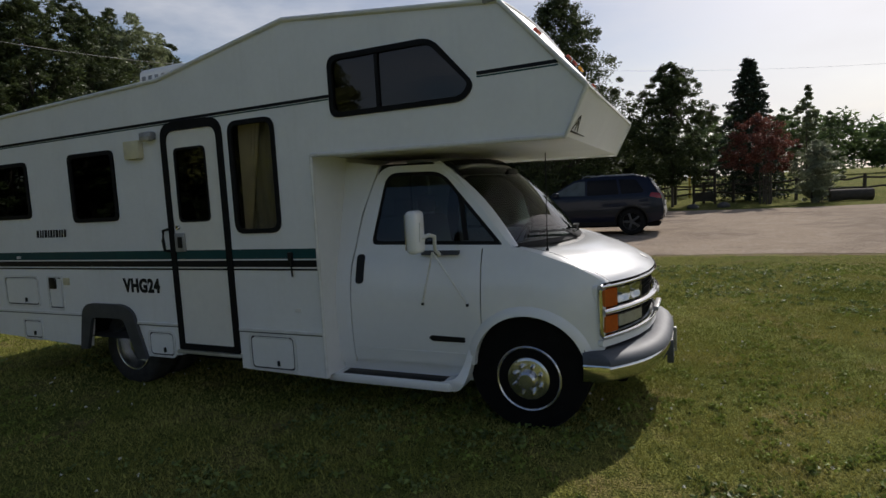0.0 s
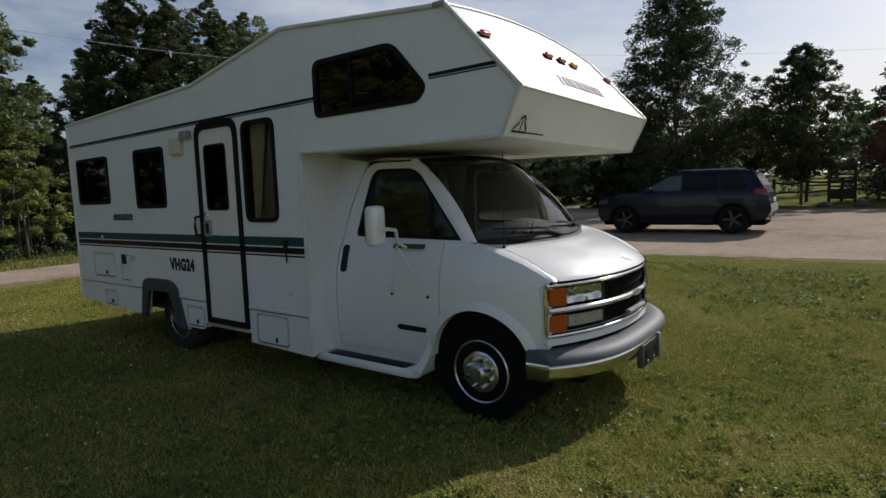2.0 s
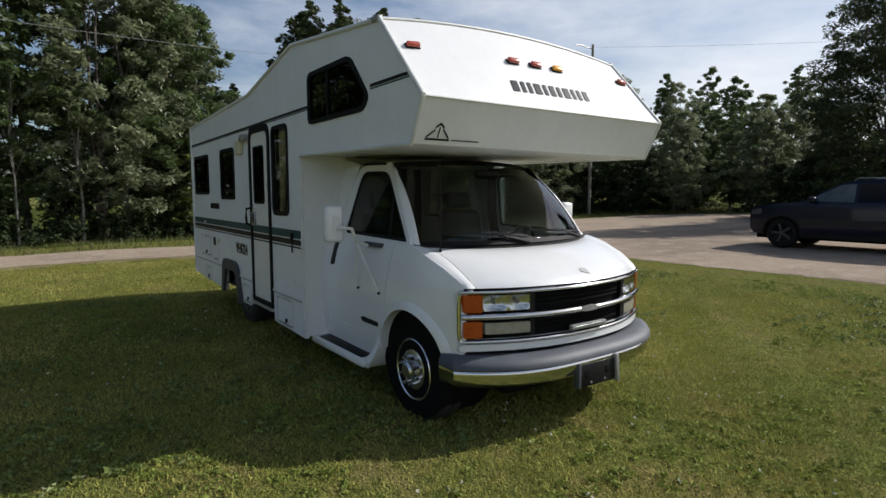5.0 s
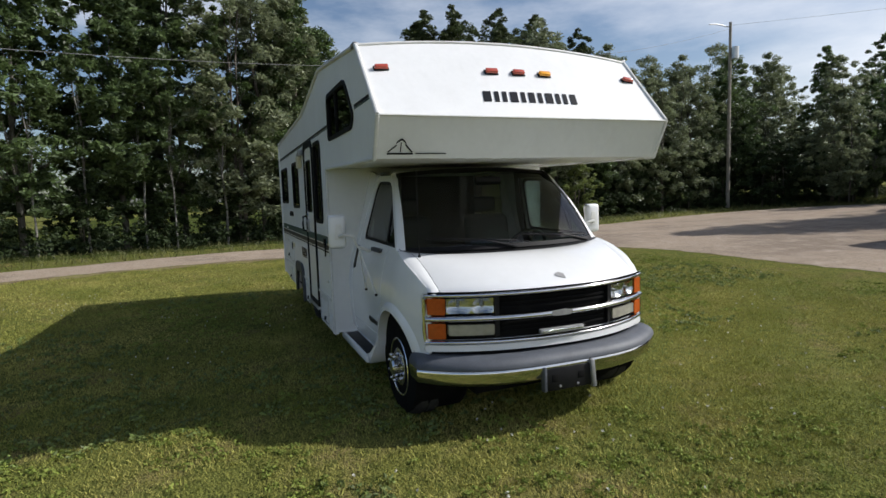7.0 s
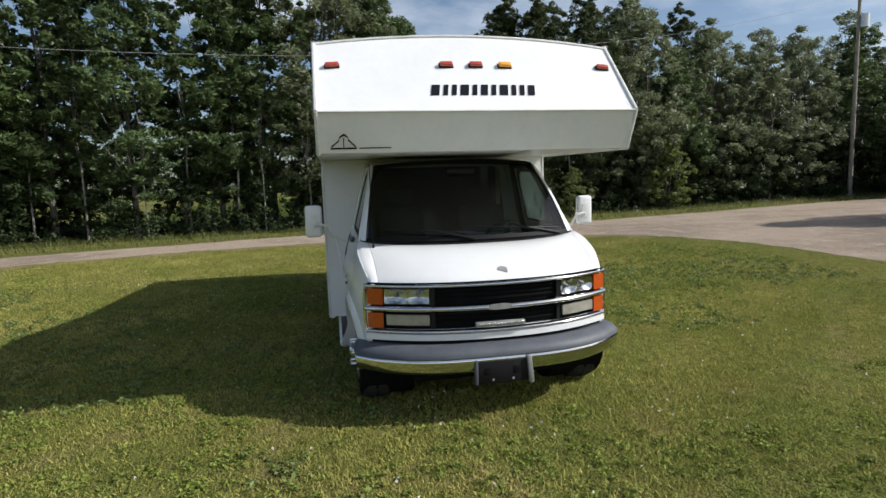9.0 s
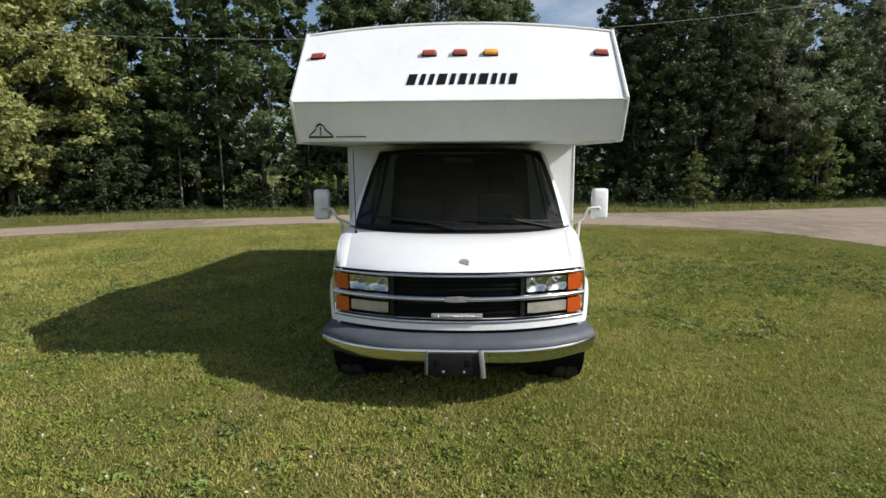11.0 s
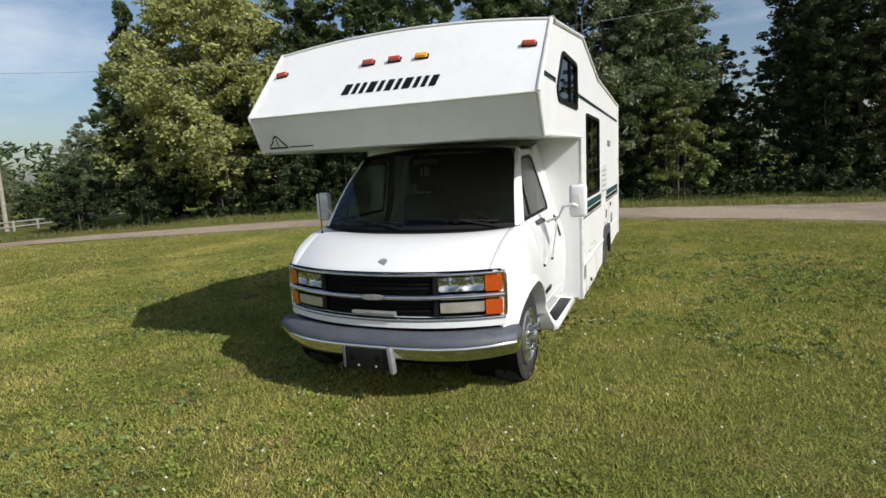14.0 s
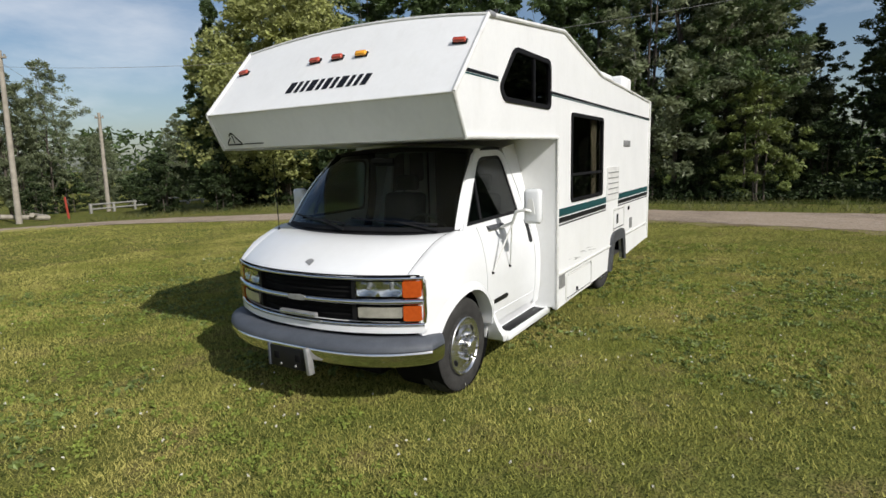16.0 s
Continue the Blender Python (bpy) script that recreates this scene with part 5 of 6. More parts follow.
def broadleaf(label, h, w, seed, leaf, bark=M_BARK, low=0.15, clumps=110, per=70, size=0.26, stems=1, top=1.0, name="tree", category="tree", belly=0.45, lobe_count=16, fine=False, girth=1.0):
    """A trunk with limbs and a crown of clumped leaves. low: where the crown begins, as a share of the height."""
    r = random.Random(seed)
    t = thing(name, label, category)
    bm = bmesh.new()
    cs, rs, tips = [], [], []
    lobes = []
    for k in range(lobe_count):
        q = (k + r.uniform(0.1, 0.9)) / lobe_count
        prof = max(math.sin(math.pi * q ** belly) ** 0.7, 0.10)
        ang = 2.4 * k + r.uniform(-0.7, 0.7)
        rad = w / 2 * prof * r.uniform(0.30, 0.74)
        size_h = w * r.uniform(0.13, 0.21) * (0.55 + 0.45 * prof)
        lobes.append((rad * math.cos(ang), rad * math.sin(ang), lerp(low, 0.91, q) * h, size_h, size_h * r.uniform(0.8, 1.5)))
    total = sum(o[3] ** 2 for o in lobes)
    for ox, oy, oz, sr, sz in lobes:
        for k in range(max(3, round(0.72 * clumps * sr ** 2 / total))):
            d = Vector((r.gauss(0, 1), r.gauss(0, 1), r.gauss(0.15, 1))).normalized() * r.random() ** 0.4 * r.uniform(0.8, 1.15)
            c = (ox + d.x * sr, oy + d.y * sr, min(max(oz + d.z * sz, low * h), h * 1.03) * top)
            cs.append(c)
            rs.append(w * r.uniform(0.032, 0.075))
            if r.random() < 0.13:
                tips.append(c)
    # loose sprays between the lobes and up the leader
    for k in range(clumps // 3):
        q = r.random() ** 0.9
        prof = max(math.sin(math.pi * q ** belly) ** 0.7, 0.06)
        ang, rad = r.uniform(0, 2 * math.pi), w / 2 * prof * r.random() ** 0.5 * 0.95
        cs.append((rad * math.cos(ang), rad * math.sin(ang), lerp(low, 1.0, q) * h * top))
        rs.append(w * r.uniform(0.025, 0.055))
    for sidx in range(stems):
        ox, oy = (0, 0) if stems == 1 else (r.uniform(-0.12, 0.12) * w, r.uniform(-0.12, 0.12) * w)
        bend = [(ox + r.uniform(-0.02, 0.02) * h * i / 5, oy + r.uniform(-0.02, 0.02) * h * i / 5, h * 0.9 * i / 6) for i in range(7)]
        base = girth * (0.0075 * h + 0.022) / (1 if stems == 1 else 1.3)
        tube(bm, [(p[0], p[1], p[2] - (0.05 if i == 0 else 0)) for i, p in enumerate(bend)], [base * (1 - 0.93 * i / 6) for i in range(7)], 8)
        for c in tips[sidx::stems]:
            i = max(1, min(5, int(c[2] / h * 6 * 0.72)))
            a = Vector(bend[i])
            m = a.lerp(Vector(c), 0.5) + Vector((0, 0, 0.04 * h * r.random()))
            tube(bm, [a, m, c], [base * 0.24, base * 0.13, base * 0.04], 4)
    part("trunk", bm, bark, t)
    me = leaves(cs, rs, per if fine else round(per * 1.6), size * (1.0 if fine else 1.0), seed, folded=fine)
    me.materials.append(leaf)
    cr = new("crown", me)
    cr.parent = t
    return t


def conifer(label, h, w, seed, leaf=M_NEEDLE, name="spruce_tree"):
    r = random.Random(seed)
    t = thing(name, label, "tree")
    bm = bmesh.new()
    tube(bm, [(0, 0, -0.05), (0, 0, h * 0.5), (0, 0, h)], [0.018 * h, 0.011 * h, 0.01], 8)
    cs, rs = [], []
    for j in range(int(h * 36)):
        tier = 0.05 + 0.93 * (j + r.random()) / (h * 36)
        rad = w / 2 * (1 - tier) ** 0.66 * (0.86 + 0.14 * math.sin(tier * 47))
        ang = j * 2.4 + r.uniform(-0.4, 0.4)
        e = rad * r.uniform(0.6, 1.12)
        z0 = h * tier
        tip = (e * math.cos(ang), e * math.sin(ang), z0 - 0.28 * e + r.uniform(-0.05, 0.1))
        tube(bm, [(0, 0, z0), (tip[0] * 0.6, tip[1] * 0.6, z0 - 0.2 * e), tip], [0.03, 0.02, 0.008], 4)
        for q in (0.35, 0.6, 0.82, 1.0):
            cs.append((tip[0] * q, tip[1] * q, lerp(z0, tip[2], q)))
            rs.append(0.09 + 0.13 * e * (1.15 - 0.7 * q))
    part("trunk", bm, M_BARK, t)
    me = leaves(cs, rs, 13, 0.22, seed, 0.6, folded=False)
    me.materials.append(leaf)
    cr = new("crown", me)
    cr.parent = t
    return t


def put(t, x, y, turn=0, size=1.0, z=0.0):
    t.matrix_world = pose(x, y, z, 0, 0, turn) @ Matrix.Diagonal((size, size, size, 1))
    return t



def stuff(name, me, material, label, category):
    me.materials.append(material)
    return tagged(new(name, me), label, category, kind="stuff")


# the wood along the drive
def wood_x(y):
    return interp(y, [(-26, -9.5), (-18, -14.0), (-11, -16.2), (-6, -17.2), (0, -18.2), (6, -19.0), (12, -20.2), (18, -21.3), (24, -22.3), (40, -22.5), (60, -24)])


rnd = random.Random(8)
poplar = broadleaf("tall slender poplar at the edge of the wood", 12.0, 4.8, 11, M_LEAF, M_BIRCH, low=0.10, clumps=330, per=50, size=0.20, lobe_count=32)
willow = broadleaf("spreading grey-green willow at the edge of the wood", 11.0, 7.0, 12, M_LEAF_GREY, M_BARK, low=0.05, clumps=360, per=52, size=0.19, stems=4, belly=0.66, lobe_count=26)
aspen = broadleaf("tall dark leafy aspen at the edge of the wood", 12.5, 5.6, 13, M_LEAF, M_BIRCH, low=0.12, clumps=360, per=50, size=0.20, belly=0.55, lobe_count=34)
maple = broadleaf("round-headed leafy green tree at the edge of the wood", 10.5, 6.6, 14, M_LEAF, M_BARK, low=0.06, clumps=350, per=52, size=0.19, belly=0.8, lobe_count=24)
shade_aspen = broadleaf("tall leafy aspen, its shaded side put into the leaf colour", 12.5, 5.6, 18, M_LEAF_HALF_SHADE, M_BARK, low=0.08, clumps=420, per=46, size=0.19, belly=0.95, lobe_count=54)
shrub = broadleaf("bushy light green young tree by the drive", 4.2, 3.4, 15, M_LEAF_MID, M_BARK, low=0.04, clumps=120, per=60, size=0.15, stems=4, belly=0.8, name="bush", category="bush")
thicket = broadleaf("dense green bush below the trees with shade in its leaf colour", 3.4, 4.4, 16, M_LEAF_SHADED, M_BARK, low=0.02, clumps=110, per=40, size=0.19, stems=5, belly=0.9, name="bush", category="bush")
back_aspen = broadleaf("tall leafy aspen deeper in the wood", 12.5, 5.6, 43, M_LEAF, M_BIRCH, low=0.10, clumps=170, per=34, size=0.27, belly=0.55, lobe_count=30)
back_maple = broadleaf("round-headed leafy tree deeper in the wood", 10.5, 6.6, 44, M_LEAF, M_BARK, low=0.06, clumps=170, per=34, size=0.27, belly=0.8, lobe_count=24)
back_willow = broadleaf("spreading grey-green willow deeper in the wood", 11.0, 7.0, 45, M_LEAF_GREY, M_BARK, low=0.05, clumps=170, per=34, size=0.25, stems=3, belly=0.66, lobe_count=26)
first = {}


def plant(t, x, y, size=1.0, turn=None):
    turn = rnd.uniform(0, 360) if turn is None else turn
    if first.get(t.name):
        t = copy_thing(t, Matrix())
    else:
        first[t.name] = True
    return put(t, x, y, turn, size, gz(x, y))


FRONT = [(-13.5, aspen, 0.95), (-10.8, poplar, 1.05), (-8.2, aspen, 1.0), (-5.6, poplar, 1.12), (-3.2, aspen, 1.08), (-0.6, willow, 1.08), (1.0, maple, 0.97),
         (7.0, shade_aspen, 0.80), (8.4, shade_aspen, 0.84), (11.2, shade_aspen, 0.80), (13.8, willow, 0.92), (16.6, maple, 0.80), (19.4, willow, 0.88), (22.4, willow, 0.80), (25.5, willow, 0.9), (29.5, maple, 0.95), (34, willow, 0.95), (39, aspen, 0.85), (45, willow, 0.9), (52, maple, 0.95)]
for y, t, k in FRONT:
    plant(t, wood_x(y) - 1.6 + rnd.uniform(-0.6, 0.6), y + rnd.uniform(-0.4, 0.4), k * rnd.uniform(0.96, 1.04))
for i in range(0, 17):
    y = -12 + 3.4 * i + rnd.uniform(-0.8, 0.8)
    if i in (1, 3, 6):
        continue
    k = 0.9 if 2.5 < y < 6.5 else 1.02
    plant(([back_aspen, back_aspen, back_maple, back_aspen, back_willow] if y < 12 else [back_willow, back_maple, back_willow, back_aspen, back_maple])[rnd.randrange(5)], wood_x(y) - 6.4 + rnd.uniform(-1.2, 1.2), y, (0.5 if 2.0 < y < 7.5 else rnd.uniform(0.9, 1.08) * (1 if y < 1 else 0.86 if y < 12 else 0.70)) * k)
for i in range(3, 10):
    y = -14 + 6.0 * i + rnd.uniform(-1, 1)
    plant([back_maple, back_willow][i % 2], wood_x(y) - 12 + rnd.uniform(-1.5, 1.5), y, 0.68 if not 1 < y < 10 else 0.4)
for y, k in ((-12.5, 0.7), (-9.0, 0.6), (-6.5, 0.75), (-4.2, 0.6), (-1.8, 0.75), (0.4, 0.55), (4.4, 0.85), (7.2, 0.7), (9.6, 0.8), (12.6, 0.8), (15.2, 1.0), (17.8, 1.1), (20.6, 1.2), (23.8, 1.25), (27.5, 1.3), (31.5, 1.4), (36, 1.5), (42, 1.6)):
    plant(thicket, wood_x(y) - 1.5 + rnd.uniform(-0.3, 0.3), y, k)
plant(shrub, -18.9, 2.1, 1.05)
plant(shade_aspen, -22.0, 4.0, 0.50)
plant(willow, -23.6, 1.2, 0.95)
plant(willow, -21.6, 1.7, 0.86)
plant(maple, -27.2, 8.0, 0.8)
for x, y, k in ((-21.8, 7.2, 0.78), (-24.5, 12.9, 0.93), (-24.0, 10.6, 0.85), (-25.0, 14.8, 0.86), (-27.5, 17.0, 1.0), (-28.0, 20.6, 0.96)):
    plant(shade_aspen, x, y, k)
plant(shrub, -20.3, 15.2, 0.8)
osier = broadleaf("airy round-headed willow behind the bushes", 11.5, 7.6, 46, M_LEAF_GREY, M_BARK, low=0.2, clumps=240, per=40, size=0.17, stems=4, belly=0.95, lobe_count=30)
for x, y, k in ((-32.0, 37.0, 1.13), (-30.0, 28.0, 0.97), (-31.0, 32.2, 0.9), (-32.0, 43.7, 1.0), (-29.0, 24.0, 0.95), (-13.0, -33.4, 0.76), (-10.0, -35.0, 0.72)):
    plant(osier, x, y, k)
plant(shrub, -17.6, 8.8, 0.5)
sapling = broadleaf("slender pale-stemmed birch at the edge of the wood", 8.2, 2.0, 24, M_LEAF, mat("white_birch_bark", (0.19, 0.18, 0.16), 0.8, var=0.4, scale=7), low=0.42, clumps=60, per=40, size=0.16, lobe_count=12, girth=0.5)
for y, k in ((-11.2, 0.95), (-9.6, 1.05), (-7.7, 0.9), (-6.3, 1.1), (-4.6, 1.0), (-3.6, 0.85), (-1.9, 1.05), (7.3, 0.8), (9.9, 0.9), (14.4, 0.75)):
    plant(sapling, wood_x(y) - 0.7 + rnd.uniform(-0.4, 0.3), y, k)
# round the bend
light = broadleaf("light green leafy tree with sunlight put into its leaf colour", 9.6, 8.0, 21, M_LEAF_SUNLIT, M_BARK, low=0.14, clumps=640, per=64, size=0.17, belly=0.7, lobe_count=48, fine=True)
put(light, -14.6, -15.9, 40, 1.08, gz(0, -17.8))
plant(aspen, -16.5, -16.0, 0.88)
plant(maple, -17.5, -21.5, 0.85)
plant(poplar, -13.4, -18.9, 0.76)
plant(maple, -20.0, -14.5, 0.95)
plant(aspen, -19.0, -18.0, 0.9)
for x, y, t, k in ((-11.4, -33.4, willow, 0.70), (-8.0, -35, willow, 0.78), (-5.0, -33, willow, 0.8), (-15.9, -33.6, willow, 0.42), (-21.0, -33, willow, 0.55), (-23, -31, maple, 0.95), (-1, -36, maple, 0.8), (-27, -40, maple, 0.6), (-18, -46, maple, 0.55), (-24, -48, willow, 0.6)):
    plant(t, x, y, k)
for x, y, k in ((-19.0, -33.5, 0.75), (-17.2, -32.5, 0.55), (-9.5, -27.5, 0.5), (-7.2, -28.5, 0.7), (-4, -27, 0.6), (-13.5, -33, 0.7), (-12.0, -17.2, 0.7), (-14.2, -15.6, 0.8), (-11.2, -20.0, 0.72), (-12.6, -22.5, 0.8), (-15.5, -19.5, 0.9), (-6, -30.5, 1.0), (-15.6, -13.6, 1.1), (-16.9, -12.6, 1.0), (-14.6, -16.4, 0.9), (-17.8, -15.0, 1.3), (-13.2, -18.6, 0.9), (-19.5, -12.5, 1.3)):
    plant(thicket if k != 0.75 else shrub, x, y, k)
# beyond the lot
tall = broadleaf("tall aspen with small leaves beyond the lot, backlit shade in its leaf colour", 13.4, 9.6, 31, M_LEAF_HALF_SHADE, M_BARK, low=0.05, clumps=900, per=54, size=0.18, belly=0.65, lobe_count=34)
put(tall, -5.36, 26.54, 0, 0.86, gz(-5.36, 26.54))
rtree = broadleaf("round leafy tree beyond the lot, backlit shade in its leaf colour", 8.5, 6.3, 32, M_LEAF_HALF_SHADE, M_BARK, low=0.17, clumps=430, per=50, size=0.18, belly=0.75, lobe_count=40)
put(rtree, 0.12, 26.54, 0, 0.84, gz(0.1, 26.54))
behind = broadleaf("leafy tree with a clear stem behind the lot, shade in its leaf colour", 6.4, 6.4, 39, M_LEAF_HALF_SHADE, low=0.34, clumps=260, per=54, size=0.18, stems=2, belly=0.9, lobe_count=22)
put(behind, -2.49, 31.21, 0, 0.79, gz(-2.49, 31.21))
spruce = conifer("dark pointed spruce beyond the lot", 9.1, 6.6, 33)
put(spruce, 3.85, 30.34, 0, 0.84, gz(3.76, 30.34))
red = broadleaf("small dark red-leaved ornamental tree", 4.9, 5.0, 34, M_LEAF_RED, M_BARK, low=0.40, clumps=150, per=46, size=0.14, stems=6, belly=0.7)
put(red, 4.05, 26.39, 0, 0.84, gz(3.88, 26.39))
pale = broadleaf("pale variegated rounded bush", 3.5, 3.7, 35, mat("leaf_pale", (0.26, 0.285, 0.18), 0.5, var=0.3, scale=1.5, island=0.4, trans=0.30), M_BARK, low=0.05, clumps=240, per=60, size=0.13, stems=6, belly=1.0, name="bush", category="bush")
put(pale, 6.19, 25.99, 0, 0.79, gz(6.19, 25.99))
slim = broadleaf("slim tapering leafy tree in the distance", 10.0, 5.2, 36, M_LEAF_GREY, low=0.1, clumps=170, per=50, size=0.25, belly=0.4)
put(slim, 8.5, 43.13, 0, 0.72, gz(8.61, 43.13))
for x, y, t, k in ((-8.78, 30.02, willow, 0.49), (-14, 42, back_maple, 0.8), (-18.5, 45, back_willow, 0.8), (-5.2, 33.97, back_maple, 0.55), (-0.82, 34.76, back_willow, 0.49), (2.13, 42.66, back_maple, 0.57), (4.67, 44.24, back_maple, 0.52), (6.9, 41.87, back_maple, 0.54), (10.33, 45.82, back_maple, 0.52), (-23, 52, back_maple, 0.9), (-6.79, 39.5, back_aspen, 0.59), (-20.5, 35, back_willow, 0.86), (-17.6, 37.5, back_maple, 0.88), (-13.2, 37.5, back_willow, 0.78), (-7.98, 29.23, maple, 0.52), (-16, 43, back_aspen, 0.85), (-21, 40, back_aspen, 0.9)):
    plant(t, x, y, k)
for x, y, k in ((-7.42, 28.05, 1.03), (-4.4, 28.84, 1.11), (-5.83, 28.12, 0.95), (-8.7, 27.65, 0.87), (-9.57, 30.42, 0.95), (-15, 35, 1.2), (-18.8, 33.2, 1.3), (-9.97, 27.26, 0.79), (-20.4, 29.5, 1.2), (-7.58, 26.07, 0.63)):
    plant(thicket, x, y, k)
sallow = broadleaf("pale green sallow lit by the sun behind the lot", 7.0, 5.6, 37, M_LEAF_GREY, low=0.05, clumps=240, per=56, size=0.18, stems=5, belly=0.8)
put(sallow, -13.6, 33.4, 0, 1.0, gz(0, 33.4))
put(copy_thing(sallow, Matrix()), -17.4, 31.0, 120, 0.9, gz(0, 31))
put(copy_thing(sallow, Matrix()), -7.27, 27.81, 200, 0.569, gz(-7.27, 27.81))
# distant woods
g = random.Random(5)
cs, rs = [], []
for i in range(1500):
    x = g.uniform(-130, 190)
    d = 112 + g.uniform(-4, 10) + 0.1 * abs(x - 30)
    hh = 10.0 + 3.5 * noise.noise(Vector((x * 0.05, 0, 3))) + g.uniform(-1, 1)
    cs.append((x, d, gz(x, d) + g.uniform(0.2, 1.0) * hh))
    rs.append(g.uniform(1.5, 3.2))
for i in range(420):
    a = g.uniform(radians(170), radians(290))
    d = 95 + g.uniform(-5, 12)
    x, y = d * math.cos(a), d * math.sin(a)
    cs.append((x, y, gz(x, y) + g.uniform(0.3, 9.0)))
    rs.append(g.uniform(1.6, 3.0))
stuff("distant_woods", leaves(cs, rs, 44, 1.25, 77, folded=False), M_LEAF, "hazy line of distant woods", "woods")

# undergrowth and long grass along the edge of the wood
cs, rs = [], []
for i in range(900):
    y = g.uniform(-15, 46)
    x = wood_x(y) + g.uniform(-4.0, 0.5)
    z = abs(g.gauss(0, 0.45)) * (1.0 if x < wood_x(y) + 0.4 else 0.5)
    cs.append((x, y, gz(x, y) + 0.08 + z))
    rs.append(g.uniform(0.18, 0.45))
stuff("undergrowth", leaves(cs, rs, 34, 0.13, 78), M_LEAF_SHADED, "tangled green undergrowth below the trees with shade in its leaf colour", "undergrowth")
floor_o = [(wood_x(y) + 0.9 + 0.25 * math.sin(y * 1.7), y) for y in [-15 + 1.5 * i for i in range(50)]] + [(-75, 60), (-75, -15)]
tagged(part("forest_floor", plate(floor_o, [], lambda u, v, w: Vector((u, v, gz(u, v) + 0.006 + w)), 0.006, 6.0), M_VERGE), "dark leafy forest floor", "ground", kind="structure")


# ---------- blades, clover and weeds ----------
def blades(x0, x1, y0, y1, n, h, w, seed, keep):
    r = np.random.default_rng(seed)
    P = np.stack([r.uniform(x0, x1, n), r.uniform(y0, y1, n)], 1)
    P = P[keep(P[:, 0], P[:, 1], r)]
    n = len(P)
    Z = np.array([gz(a, b) for a, b in P]) if n < 90000 else np.zeros(n)
    a = r.uniform(0, 2 * np.pi, n)
    hh = h * (0.5 + 0.9 * r.random(n))
    lean = hh * r.uniform(0.2, 1.4, n)
    b = r.uniform(0, 2 * np.pi, n)
    ww = w * (0.6 + 0.8 * r.random(n))
    V = np.zeros((n, 3, 3))
    V[:, 0] = np.stack([P[:, 0] - np.cos(a) * ww, P[:, 1] - np.sin(a) * ww, Z - 0.003], 1)
    V[:, 1] = np.stack([P[:, 0] + np.cos(a) * ww, P[:, 1] + np.sin(a) * ww, Z - 0.003], 1)
    V[:, 2] = np.stack([P[:, 0] + np.cos(b) * lean, P[:, 1] + np.sin(b) * lean, Z + hh], 1)
    me = bpy.data.meshes.new("grass")
    me.vertices.add(3 * n)
    me.vertices.foreach_set("co", V.reshape(-1))
    me.loops.add(3 * n)
    me.loops.foreach_set("vertex_index", np.arange(3 * n, dtype=np.int32))
    me.polygons.add(n)
    me.polygons.foreach_set("loop_start", np.arange(0, 3 * n, 3, dtype=np.int32))
    me.update(calc_edges=True)
    me.validate()
    return me


def wavy(x, y, k, s):
    return np.sin(x * k + s) * np.cos(y * k * 0.83 - s * 1.7) + 0.6 * np.sin((x + y) * k * 2.1 + 2.2 * s)


def lawn_keep(x, y, r):
    edge = np.interp(x, [-11, -9.6, -7, -3, 1, 4.8, 8], [5.0, 6.9, 7.85, 8.25, 8.5, 8.7, 8.9])
    near = np.exp(-((x - 1.8) ** 2 + y ** 2) / 60.0)
    patch = 0.62 + 0.25 * wavy(x, y, 1.3, 0.4) + 0.2 * wavy(x, y, 4.1, 2.0)
    return (y < edge - 0.05) & (r.random(len(x)) < np.clip(patch, 0.12, 1.0) * (0.15 + 0.85 * near))


M_BLADE = mat("grass_blade", (0.262, 0.305, 0.060), 0.75, var=0.30, scale=0.8, island=0.22, trans=0.14, col2=(0.47, 0.42, 0.135), spec=0.02, fine=0.25)
stuff("lawn_grass", blades(-11, 6.5, -8.5, 8.9, 2000000, 0.023, 0.0036, 41, lawn_keep), M_BLADE, "short mown lawn grass blades", "grass")


def outer_keep(x, y, r):
    """The lawn farther off, to the edge of the drive, in coarser tufts."""
    edge = np.interp(x, [-11, -9.6, -7, -3, 1, 4.8, 10], [5.0, 7.1, 8.3, 8.35, 8.6, 8.8, 9.0])
    side = np.interp(y, [-17, -12.2, -8.7, -5.6, -1.8, 1.5, 4.6], [-4.8, -7.8, -9.8, -11.1, -11.8, -11.4, -10.8])
    near = np.exp(-((x - 1.8) ** 2 + y ** 2) / 60.0)
    patch = 0.75 + 0.2 * wavy(x, y, 1.3, 0.4)
    return (y < edge - 0.05) & (x > side + 0.05) & (r.random(len(x)) < np.clip(patch, 0.2, 1.0) * (1.0 - 0.9 * near))


stuff("outer_lawn_grass", blades(-12, 9, -17, 9, 400000, 0.026, 0.0070, 47, outer_keep), M_BLADE, "short mown lawn grass towards the drive", "grass")
M_CLOVER = mat("clover_leaf", (0.20, 0.245, 0.052), 0.6, var=0.3, scale=2, island=0.35, trans=0.25, spec=0.15)
g = random.Random(52)
cs, rs = [], []
while len(cs) < 4200:
    x, y = g.uniform(-8, 5.5), g.uniform(-7, 7.4)
    if noise.noise(Vector((x * 0.55, y * 0.55, 1.5))) + 0.6 * noise.noise(Vector((x * 1.9, y * 1.9, 7))) > 0.12:
        cs.append((x, y, 0.016))
        rs.append(g.uniform(0.03, 0.085))
stuff("clover", leaves(cs, rs, 16, 0.026, 61, 0.25), M_CLOVER, "clover and small weeds in the lawn", "clover")
cs = [(g.uniform(-8, 5.5), g.uniform(-7, 7.2), g.uniform(0.03, 0.055)) for _ in range(5200)]
cs = [c for c in cs if noise.noise(Vector((c[0] * 0.7, c[1] * 0.7, 4.5))) > 0.06][:420]
